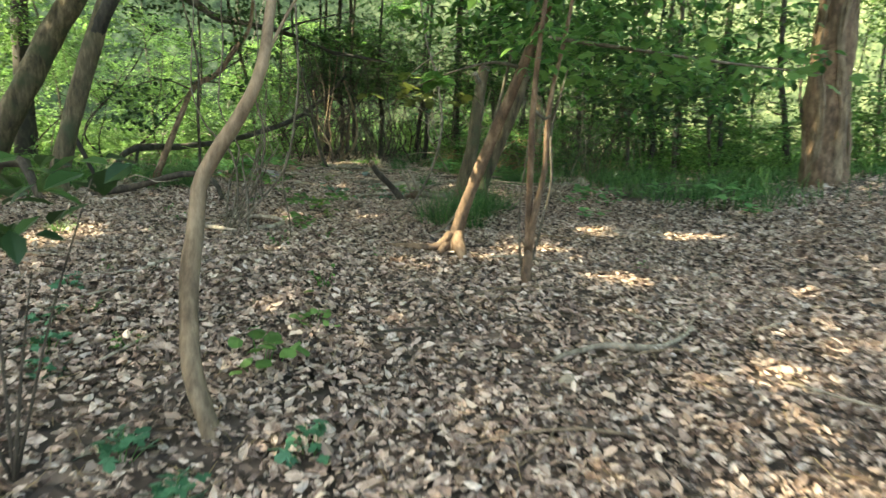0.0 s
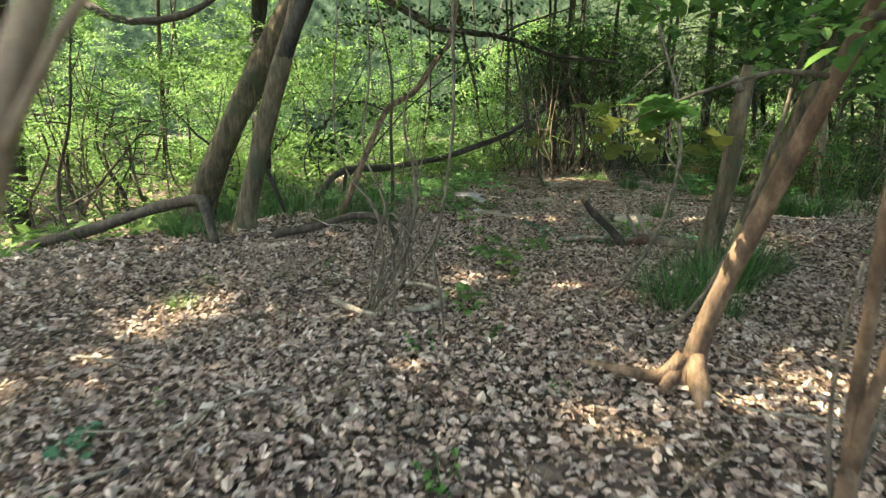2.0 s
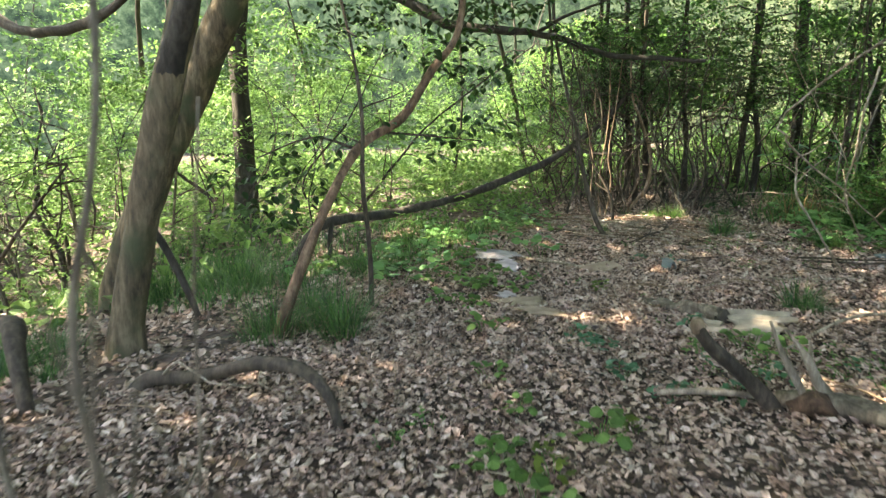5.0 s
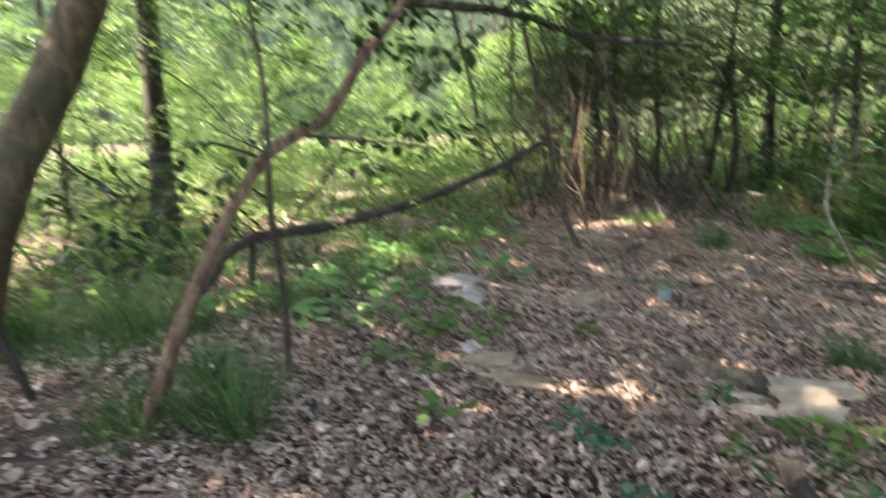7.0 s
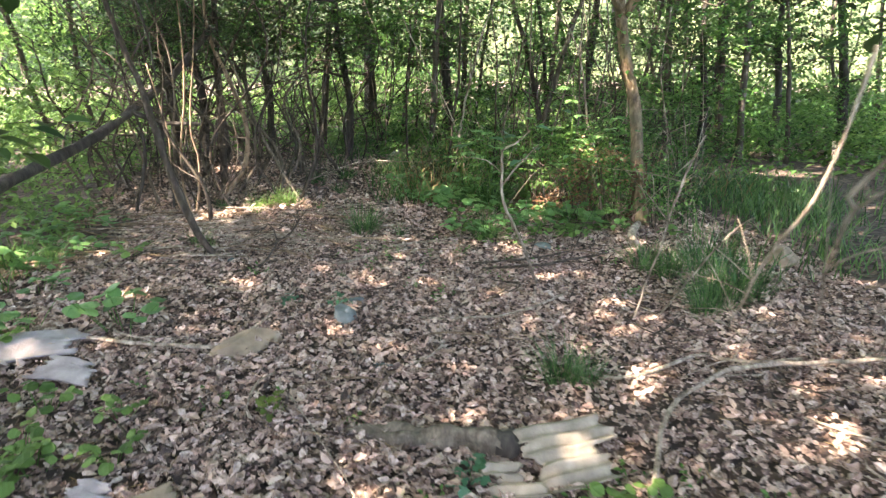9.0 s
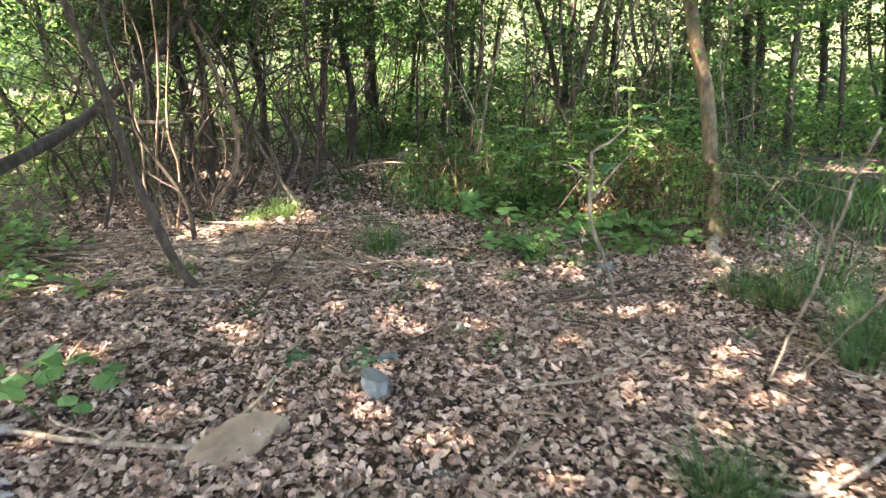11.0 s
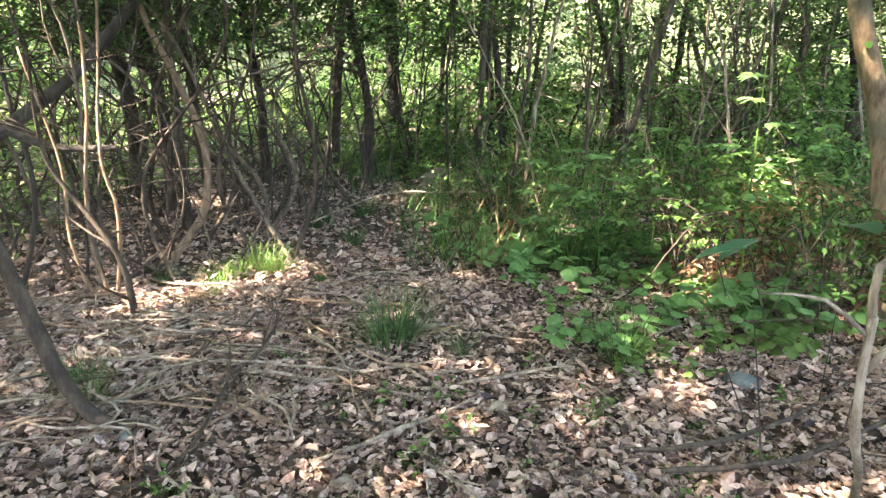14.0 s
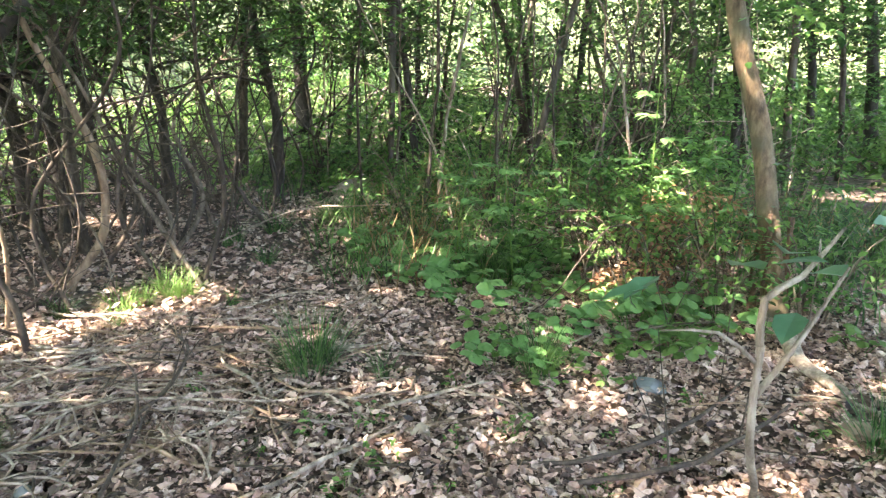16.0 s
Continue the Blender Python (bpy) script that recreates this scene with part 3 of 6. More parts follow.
# ---- trees and saplings ----


def crown(parent, clouds, size, mat, seed, shape=OVAL, label="", name="crown", droop=0.5):
    """Leaves of one plant: clouds of (count, centre, spread)."""
    base = np.array(parent.location)
    ps = [sprig_leaves(n, c, s, seed + 13 * i, size, shape) for i, (n, c, s) in enumerate(clouds)]
    v, f = merge(ps)
    return part(name, to_mesh(name, v - base, f, mat), parent, label)


def on_ground(p):
    return (p[0], p[1], gz(p[0], p[1]))


def single_leaves(parent, n, centre, spread, size, mat, seed, shape=LOBED, label=""):
    base = np.array(parent.location)
    at = clumped(n, centre, spread, seed, max(3, n // 6), 0.4)
    r0 = np.random.default_rng(seed)
    for p in at:
        v, f = leaves(shape, p[None] - base, r0.uniform(0, 6.28, 1), r0.normal(-0.25, 0.3, 1), r0.normal(0, 0.35, 1), r0.uniform(0.75, 1.2, 1) * size)
        part("leaf", to_mesh("leaf", v, f, mat), parent, label)


GREYA = [(-6.5, 9.28, gz(-6.5, 9.28) - 0.1), (-6.3, 9.29, 0.1), (-6.06, 9.32, 0.56), (-5.75, 9.45, 1.21), (-5.6, 9.75, 1.86), (-5.2, 9.88, 2.55), (-4.6, 10.0, 3.6), (-4.2, 10.1, 5.0)]
TWIST = [(-3.52, 8.64, -0.05), (-3.49, 8.66, 0.05), (-3.37, 8.75, 0.44), (-3.28, 9.0, 0.92), (-3.31, 9.4, 1.28), (-3.13, 9.7, 1.49), (-2.94, 9.85, 1.84), (-2.85, 10.1, 2.16), (-2.8, 10.2, 2.9)]
# bent slender sapling beside the first steps
t = thing("bent_sapling", on_ground((0.02, 3.1)), "bent slender sapling with pale brown smooth bark", "sapling")
stem("trunk", [(0.02, 3.06, gz(0.02, 3.1) - 0.05), (-0.07, 3.1, 0.1), (-0.1, 3.16, 0.35), (-0.1, 3.21, 0.54), (-0.09, 3.24, 0.69), (0.04, 3.25, 0.89), (0.11, 3.26, 1.05), (0.11, 3.35, 1.3), (0.17, 3.42, 1.8), (0.25, 3.48, 2.6)],
     (0.033, 0.029, 0.026, 0.022, 0.017, 0.012), M_BARK_PALE, t, sides=10, step=0.05, lump=0.07, wander=0.003)
stem("branch", [(0.11, 3.26, 1.05), (0.16, 3.32, 1.2), (0.22, 3.4, 1.36), (0.3, 3.5, 1.6)], (0.007, 0.003), M_BARK_PALE, t, sides=6, seed=4)
crown(t, [(60, (0.2, 3.45, 2.2), (0.5, 0.5, 0.35))], 0.08, M_LEAF, 3)

# leaning sunlit tree with splayed roots
t = thing("leaning_tree", on_ground((0.52, 5.78)), "leaning smooth orange-brown tree with splayed roots, sunlit at its foot", "tree")
stem("trunk", [(0.5, 5.78, -0.06), (0.53, 5.78, 0.1), (0.57, 5.78, 0.26), (0.64, 5.79, 0.49), (0.73, 5.76, 0.75), (0.81, 5.73, 0.98), (0.93, 5.66, 1.3), (1.1, 5.6, 1.8), (1.25, 5.6, 2.6), (1.3, 5.7, 3.6)],
     (0.078, 0.048, 0.04, 0.037, 0.035, 0.032, 0.026), M_BARK_RED, t, sides=14, step=0.06, lump=0.05, wander=0.003)
for k, (p, rr) in enumerate([([(0.5, 5.76, 0.14), (0.42, 5.72, 0.05), (0.3, 5.72, 0.035), (0.05, 5.76, 0.02), (-0.2, 5.74, -0.02)], (0.04, 0.026, 0.02, 0.01)),
                             ([(0.545, 5.76, 0.15), (0.57, 5.71, 0.06), (0.59, 5.65, 0.02), (0.61, 5.58, -0.05)], (0.044, 0.042, 0.036, 0.02)),
                             ([(0.49, 5.76, 0.1), (0.45, 5.69, 0.03), (0.42, 5.62, -0.03)], (0.032, 0.026, 0.015))]):
    stem("root", p, rr, M_BARK_RED, t, sides=9, step=0.05, seed=k)
crown(t, [(700, (1.15, 5.6, 1.75), (0.75, 0.7, 0.4)), (420, (0.7, 6.1, 1.75), (0.6, 0.5, 0.3)), (900, (2.1, 6.2, 1.5), (1.0, 0.8, 0.5)), (700, (1.4, 6.9, 1.6), (0.8, 0.6, 0.4))], 0.085, M_LEAF, 11)
single_leaves(t, 7, (0.34, 5.3, 1.2), (0.14, 0.2, 0.05), 0.085, M_YELLOW, 12, LOBED, "yellow-green lobed leaf")
single_leaves(t, 34, (0.36, 5.4, 1.2), (0.14, 0.2, 0.05), 0.09, M_LEAF, 13, LOBED, "green lobed leaf")
single_leaves(t, 60, (1.6, 5.2, 1.32), (0.6, 0.5, 0.16), 0.09, M_BRIGHT, 14, LOBED, "light green lobed leaf")
single_leaves(t, 40, (2.3, 4.9, 1.25), (0.5, 0.5, 0.14), 0.09, M_BRIGHT, 15, LOBED, "light green lobed leaf")
single_leaves(t, 26, (0.28, 5.35, 1.1), (0.34, 0.2, 0.07), 0.085, M_OLIVE, 16, LOBED, "olive green lobed leaf")
stem("branch", [(0.93, 5.66, 1.3), (0.75, 5.55, 1.32), (0.5, 5.42, 1.24), (0.25, 5.32, 1.12)], (0.014, 0.008, 0.003), M_STEM, t, sides=6, seed=9)
stem("branch", [(1.0, 5.6, 1.5), (1.5, 5.4, 1.42), (2.0, 5.1, 1.32), (2.5, 4.9, 1.25)], (0.018, 0.01, 0.003), M_STEM, t, sides=6, seed=10)

# clump of thin stems beside it
t = thing("sapling_clump", on_ground((1.03, 4.85)), "clump of thin reddish sapling stems rising from one foot", "sapling")
stem("trunk", [(1.03, 4.86, -0.07), (1.03, 4.86, 0.08), (1.035, 4.86, 0.22)], (0.032, 0.028, 0.024), M_BARK_RED, t, sides=9, step=0.04)
for k, p in enumerate([[(1.03, 4.86, 0.2), (1.02, 4.85, 0.4), (1.01, 4.72, 0.71), (1.0, 4.6, 1.05), (1.02, 4.55, 1.5), (1.1, 4.5, 2.2)],
                       [(1.04, 4.86, 0.2), (1.05, 4.83, 0.4), (1.09, 4.83, 0.69), (1.09, 4.78, 1.04), (1.16, 4.8, 1.5), (1.2, 4.8, 2.1)],
                       [(1.02, 4.87, 0.02), (0.98, 4.87, 0.25), (0.97, 4.85, 0.5), (0.99, 4.8, 0.8)],
                       [(1.05, 4.9, 0.1), (1.1, 4.95, 0.35), (1.14, 4.95, 0.6), (1.12, 4.95, 0.9), (1.2, 5.0, 1.3)]]):
    stem("stem", p, ((0.02, 0.017, 0.014, 0.01), (0.018, 0.016, 0.013, 0.009), (0.008, 0.004), (0.009, 0.007, 0.004))[k], (M_BARK_RED, M_BARK_RED, M_STEM, M_STEM)[k], t, sides=8, step=0.06, seed=k)
stem("branch", [(1.0, 4.62, 1.0), (1.06, 4.66, 0.95), (1.1, 4.8, 0.98)], (0.009, 0.006), M_STEM, t, sides=6)
crown(t, [(240, (1.1, 4.75, 1.75), (0.7, 0.6, 0.35)), (90, (1.05, 4.7, 1.3), (0.35, 0.3, 0.12))], 0.085, M_LEAF, 21)

# dark stub tree behind the leaning one, with grass at its foot
t = thing("stub_tree", on_ground((0.38, 8.1)), "dark leaning stub of a small tree with a pale broken end", "tree")
stem("trunk", [(0.34, 8.1, -0.06), (0.39, 8.1, 0.32), (0.47, 8.1, 0.74), (0.5, 8.1, 1.15), (0.55, 8.1, 1.55)], (0.085, 0.075, 0.066, 0.06, 0.055), M_BARK_GREY, t, sides=11, lump=0.07)
stem("broken_end", [(0.5, 8.06, 1.38), (0.47, 8.0, 1.43), (0.46, 7.96, 1.46)], (0.03, 0.022), M_DEADWOOD, t, "pale broken branch end", sides=8)
stem("second_trunk", [(0.55, 8.55, -0.05), (0.6, 8.6, 0.32), (0.71, 8.6, 0.67), (0.9, 8.6, 1.2), (1.1, 8.6, 2.0)], (0.07, 0.06, 0.05), M_BARK_GREY, t, sides=10, seed=3)
crown(t, [(800, (1.2, 8.6, 1.9), (0.9, 0.9, 0.55)), (600, (1.0, 9.6, 1.8), (0.9, 0.7, 0.5)), (700, (2.4, 9.0, 1.4), (1.0, 0.9, 0.6)), (300, (3.2, 9.8, 1.7), (0.7, 0.9, 0.5))], 0.1, M_DARKLEAF, 31)

# twin grey trees
t = thing("grey_tree", on_ground(GREYA[0]), "leaning grey-brown tree trunk", "tree", "pair of grey trees")
stem("trunk", GREYA, (0.22, 0.19, 0.175, 0.165, 0.155, 0.14, 0.12), M_BARK_GREY, t, sides=16, lump=0.05, step=0.08)
crown(t, [(500, (-4.2, 10.0, 3.6), (1.3, 1.0, 0.5))], 0.1, M_LEAF, 41)
t = thing("grey_tree", on_ground((-4.25, 8.0)), "upright grey-brown tree trunk forking above", "tree", "pair of grey trees")
stem("trunk", [(-4.27, 7.98, gz(-4.25, 8) - 0.1), (-4.26, 8.0, 0.1), (-4.19, 8.03, 0.42), (-4.05, 8.1, 0.98), (-3.86, 8.2, 1.7), (-3.72, 8.3, 2.25), (-3.6, 8.4, 3.2), (-3.4, 8.5, 5.0)], (0.15, 0.12, 0.105, 0.098, 0.092, 0.085, 0.07), M_BARK_GREY, t, sides=16, lump=0.05, step=0.08, seed=2)
stem("fork", [(-3.9, 8.2, 1.6), (-3.76, 8.2, 1.9), (-3.5, 8.22, 2.35), (-3.1, 8.3, 3.1)], (0.075, 0.07, 0.06), M_BARK_DARK, t, sides=11, seed=5)
stem("branch", [(-4.2, 8.15, 0.85), (-4.3, 8.35, 0.65), (-4.2, 8.42, 0.36), (-4.1, 8.45, 0.1)], (0.03, 0.028, 0.024), M_BARK_DARK, t, sides=8, seed=6)
crown(t, [(420, (-3.2, 8.7, 2.75), (1.0, 0.9, 0.4))], 0.1, M_LEAF, 43)

# fallen limb propped by the twin trees
t = thing("fallen_limb", on_ground((-5.9, 7.4)), "fallen bark-covered limb propped on its own branch", "fallen branch")
stem("limb", [(-8.2, 7.7, gz(-8.2, 7.7) + 0.05), (-7.1, 7.35, gz(-7.1, 7.35) + 0.06), (-5.93, 7.3, -0.1), (-5.15, 7.3, 0.13), (-4.5, 7.28, 0.3), (-4.1, 7.25, 0.36), (-3.98, 7.2, 0.3), (-3.86, 7.15, 0.12), (-3.76, 7.12, -0.06)],
     (0.05, 0.06, 0.062, 0.062, 0.06, 0.05, 0.04), M_STEM_DARK, t, sides=11)
# arching fallen branch
t = thing("arching_branch", on_ground((-3.0, 7.6)), "dark arching dead branch lying on the leaves", "fallen branch")
stem("branch", [(-3.5, 7.55, -0.02), (-3.42, 7.6, 0.06), (-3.2, 7.62, 0.1), (-2.91, 7.62, 0.18), (-2.6, 7.65, 0.28), (-2.35, 7.7, 0.28), (-2.2, 7.72, 0.16), (-2.14, 7.72, -0.04)], (0.045, 0.038, 0.034, 0.032, 0.028, 0.022), M_STEM_DARK, t, sides=10)
stem("twig", [(-3.3, 7.6, 0.1), (-3.0, 7.5, 0.26), (-2.75, 7.5, 0.2), (-2.5, 7.5, 0.24)], (0.008, 0.006, 0.004), M_DEADWOOD, t, sides=6, wander=0.01)

# hooked stump and splintered log
t = thing("hooked_stump", on_ground((-0.5, 9.0)), "dark hooked dead branch with a pale cut tip", "stump")
stem("limb", [(-0.4, 9.0, -0.04), (-0.5, 8.93, 0.1), (-0.62, 8.84, 0.24), (-0.71, 8.78, 0.34), (-0.76, 8.75, 0.43)], (0.04, 0.036, 0.034, 0.033, 0.032), M_STEM_DARK, t, sides=10, step=0.04)
stem("cut_tip", [(-0.755, 8.752, 0.41), (-0.765, 8.745, 0.45), (-0.77, 8.74, 0.475)], (0.034, 0.033, 0.02), M_BARK_PALE, t, "pale cut tip", sides=10, step=0.02)
t = thing("splintered_log", on_ground((0.0, 9.0)), "splintered rotten log with upright grey shards", "log")
stem("log", [(-0.42, 9.05, 0.03), (-0.15, 8.98, 0.07), (0.15, 8.9, 0.07), (0.5, 8.8, 0.05)], (0.035, 0.06, 0.058, 0.035), M_STEM, t, sides=11, lump=0.2, step=0.05)
for k, p in enumerate([[(-0.3, 9.0, 0.08), (-0.4, 9.0, 0.26), (-0.47, 8.99, 0.44)], [(-0.22, 8.98, 0.1), (-0.3, 8.96, 0.28), (-0.4, 8.95, 0.42)], [(-0.2, 9.0, 0.1), (-0.27, 9.02, 0.2), (-0.3, 9.03, 0.36)]]):
    stem("shard", p, (0.02, 0.015, 0.005), M_DEADWOOD, t, sides=6, lump=0.25, step=0.04, seed=k)
stem("rotten_heart", [(-0.36, 8.95, 0.03), (-0.26, 8.93, 0.09), (-0.16, 8.92, 0.05)], (0.025, 0.045, 0.02), M_ROT, t, "orange rotten wood", sides=9, lump=0.3, step=0.03)
t = thing("fallen_stick", on_ground((-0.75, 8.85)), "grey dead stick lying on the leaves", "stick")
stem("stick", [(-0.95, 8.8, 0.04), (-0.7, 8.88, 0.07), (-0.45, 8.95, 0.06)], (0.015, 0.02, 0.012), M_DEADWOOD, t, sides=7)

# hanging vines
def vine(pts, rr, label, mat=None, seed=0, sides=7):
    t = thing("vine", on_ground(pts[0]), label, "vine", "hanging vines")
    stem("stem", pts, rr, mat or M_STEM, t, sides=sides, step=0.06, wander=0.004, seed=seed)
    return t


vine([(-0.21, 6.85, 0.0), (0.0, 6.9, 0.16), (0.13, 7.1, 0.42), (0.19, 7.4, 0.7), (0.17, 7.7, 1.0), (0.09, 7.8, 1.4), (-0.1, 7.9, 2.0), (-0.2, 8.0, 3.2)], (0.014, 0.014, 0.012, 0.01), "pale curving vine rising out of the leaf litter", seed=1)
vine([(0.28, 6.43, 0.02), (0.38, 6.43, 0.08), (0.5, 6.45, 0.25), (0.6, 6.46, 0.48), (0.7, 6.5, 0.8), (0.85, 6.5, 1.6), (0.9, 6.5, 2.6)], (0.014, 0.013, 0.01), "pale curving vine rising out of the leaf litter", seed=2)
va = vine([(-1.22, 5.85, 0.02), (-1.0, 5.85, 0.24), (-0.78, 5.8, 0.5), (-0.69, 5.76, 0.75), (-0.66, 5.75, 0.95), (-0.64, 5.75, 1.12), (-0.65, 5.76, 1.35), (-0.68, 5.8, 1.7), (-0.75, 5.9, 3.0)], (0.008, 0.0085, 0.008, 0.0075), "twisted grey vine hanging from the canopy", seed=3)
stem("stem", [(-0.72, 5.77, 0.66), (-0.78, 5.82, 0.42), (-0.74, 5.84, 0.2), (-0.72, 5.84, -0.02)], (0.007, 0.006), M_STEM, va, sides=7, seed=8)
vb = vine([(-1.29, 6.0, 0.0), (-1.1, 6.0, 0.31), (-1.02, 6.0, 0.51), (-1.0, 6.02, 0.81), (-1.1, 6.05, 1.11), (-1.08, 6.1, 1.4), (-1.15, 6.2, 2.0), (-1.2, 6.3, 3.0)], (0.009, 0.009, 0.006, 0.005), "bundle of tangled grey vines", seed=4)
for k in range(9):
    r0 = np.random.default_rng(500 + k)
    j = r0.normal(0, 0.05, (5, 3))
    stem("strand", [(-1.3 + j[0][0] * 3, 5.95 + j[0][1] * 2, 0.0), (-1.12 + j[1][0], 6.0 + j[1][1], 0.3), (-1.02 + j[2][0], 6.02 + j[2][1], 0.55), (-1.03 + j[3][0], 6.04 + j[3][1], 0.7), (-1.1 + j[4][0] * 2, 6.05 + j[4][1] * 2, 0.72 + 0.09 * k)], (0.004, 0.0045, 0.002), M_STEM, vb, sides=6, seed=k, wander=0.008)
for k, p in enumerate([[(-1.29, 5.98, 0.0), (-1.2, 5.98, 0.35), (-1.26, 6.0, 0.62), (-1.5, 6.05, 0.85), (-1.62, 6.1, 1.15), (-1.6, 6.12, 1.7), (-1.66, 6.2, 2.6)],
                       [(-1.1, 5.95, 0.0), (-1.12, 5.97, 0.3), (-1.15, 5.98, 0.62), (-0.95, 5.9, 0.5), (-0.74, 5.82, 0.4)],
                       [(-1.35, 6.05, 0.0), (-1.28, 6.03, 0.4), (-1.2, 6.0, 0.66), (-1.38, 6.06, 1.0), (-1.36, 6.1, 1.5), (-1.45, 6.15, 2.6)]]):
    stem("strand", p, (0.008, 0.0085, 0.006, 0.004), M_STEM, vb, sides=7, step=0.05, seed=90 + k, wander=0.006)
for p, k in (([(-1.57, 5.98, 0.03), (-1.52, 5.93, 0.06), (-1.4, 5.9, 0.05), (-1.27, 5.85, 0.05), (-1.15, 5.85, 0.04)], 1), ([(-1.51, 6.59, 0.04), (-1.19, 6.52, 0.06), (-1.0, 6.38, 0.06), (-0.94, 6.22, 0.06), (-0.98, 6.08, 0.05), (-1.1, 6.02, 0.04)], 2)):
    t = thing("fallen_vine", on_ground(p[2]), "pale looping vine lying on the leaves", "vine", "fallen vines")
    stem("stem", p, (0.018, 0.02, 0.016), M_DEADWOOD, t, sides=8, step=0.05, seed=k)

# twisted sapling under the dark bough
t = thing("twisted_sapling", on_ground((-3.52, 8.63)), "crooked brown sapling with a double bend", "sapling")
stem("trunk", TWIST, (0.045, 0.04, 0.036, 0.033, 0.03, 0.024), M_BARK_RED, t, sides=10, step=0.06)
stem("branch", [(-3.4, 9.5, 1.25), (-3.7, 9.3, 1.35), (-4.1, 9.1, 1.2)], (0.014, 0.005), M_STEM_DARK, t, sides=6, seed=2)
stem("branch", [(-3.35, 9.7, 1.38), (-3.0, 9.8, 1.35), (-2.6, 10.0, 1.3)], (0.012, 0.004), M_STEM_DARK, t, sides=6, seed=3)
crown(t, [(110, (-3.75, 9.15, 1.15), (0.55, 0.4, 0.35)), (130, (-2.75, 9.85, 1.35), (0.5, 0.4, 0.2)), (150, (-2.7, 10.2, 1.95), (0.6, 0.5, 0.25)), (120, (-4.0, 8.95, 0.9), (0.35, 0.4, 0.35))], 0.095, M_DARKLEAF, 51)
t = thing("thin_sapling", on_ground((-3.3, 9.45)), "thin dead sapling with bare twigs", "sapling")
stem("trunk", [(-3.28, 9.42, -0.04), (-3.26, 9.4, 0.5), (-3.22, 9.3, 1.0), (-3.2, 9.3, 1.5), (-3.35, 9.4, 2.0), (-3.6, 9.5, 2.7)], (0.02, 0.018, 0.015, 0.01), M_STEM_DARK, t, sides=7)
for k in range(6):
    r0 = np.random.default_rng(60 + k)
    z = 0.8 + 0.25 * k
    stem("twig", [(-3.24, 9.33, z), (-3.24 + r0.normal(0, 0.2), 9.33 + r0.normal(0, 0.15), z + 0.18), (-3.24 + r0.normal(0, 0.4), 9.33 + r0.normal(0, 0.3), z + 0.4)], (0.006, 0.002), M_STEM_DARK, t, sides=5, seed=k)

# long fallen limb and the dark bough overhead
t = thing("fallen_tree", on_ground((-5.1, 11.2)), "long dark fallen trunk slanting up through the brush", "fallen tree")
stem("trunk", [(-5.5, 10.75, gz(-5.5, 10.75) + 0.1), (-5.33, 11.2, 0.33), (-4.98, 12.1, 0.37), (-4.6, 13.3, 0.5), (-4.25, 14.5, 0.75), (-3.85, 15.3, 1.08), (-3.4, 15.6, 1.5), (-3.0, 15.8, 2.0)], (0.05, 0.055, 0.055, 0.052, 0.05, 0.044, 0.032), M_BARK_DARK, t, sides=11, wander=0.006)
stem("branch", [(-3.8, 15.3, 1.1), (-3.5, 15.2, 1.0), (-3.1, 15.2, 0.98)], (0.028, 0.02), M_BARK_DARK, t, sides=8, seed=3)
stem("prop", [(-5.3, 11.2, gz(-5.3, 11.2) - 0.03), (-5.3, 11.22, 0.15), (-5.28, 11.25, 0.34)], (0.03, 0.03), M_BARK_DARK, t, sides=8, seed=4)

t = thing("dark_oak", on_ground((-8.7, 13.0)), "tall dark-barked tree with long low boughs", "tree")
stem("trunk", [(-8.75, 13.0, gz(-8.7, 13) - 0.1), (-8.71, 13.0, 0.3), (-8.66, 13.0, 2.6), (-8.5, 13.0, 4.0), (-8.3, 13.1, 7.0)], (0.2, 0.165, 0.15, 0.12), M_BARK_DARK, t, sides=14, step=0.15)
bough = stem("bough", [(-8.55, 13.0, 3.6), (-7.4, 13.3, 3.75), (-6.2, 13.5, 3.45), (-5.44, 13.5, 3.08), (-4.92, 13.5, 2.8), (-4.3, 13.5, 2.7), (-3.67, 13.5, 2.59), (-3.16, 13.5, 2.42), (-2.68, 13.5, 2.23), (-2.1, 13.5, 2.16), (-1.6, 13.5, 2.1)], (0.1, 0.085, 0.07, 0.055, 0.042, 0.03, 0.018), M_BARK_DARK, t, sides=10, wander=0.012)
stem("branch", [(-3.67, 13.5, 2.59), (-3.32, 13.5, 2.75), (-2.95, 13.5, 2.83), (-2.3, 13.5, 3.0)], (0.03, 0.02, 0.01), M_BARK_DARK, t, sides=8, seed=2, wander=0.01)
stem("twig", [(-3.2, 13.45, 2.4), (-3.0, 13.3, 1.9), (-2.96, 13.3, 1.5)], (0.012, 0.006), M_BARK_DARK, t, sides=6, seed=3)
crown(t, [(420, (-4.0, 12.6, 2.75), (1.6, 0.9, 0.3)), (260, (-5.6, 12.0, 2.7), (1.2, 0.9, 0.4)), (140, (-2.5, 12.8, 2.45), (0.7, 0.6, 0.2))], 0.1, M_DARKLEAF, 61)
t = thing("left_oak", on_ground((-12.6, 10.3)), "grey tree with a dark low bough", "tree")
stem("trunk", [(-12.7, 10.3, gz(-12.6, 10.3) - 0.1), (-12.6, 10.3, 1.5), (-12.5, 10.3, 3.0), (-12.4, 10.3, 6.0)], (0.2, 0.16, 0.13), M_BARK_DARK, t, sides=12, step=0.2)
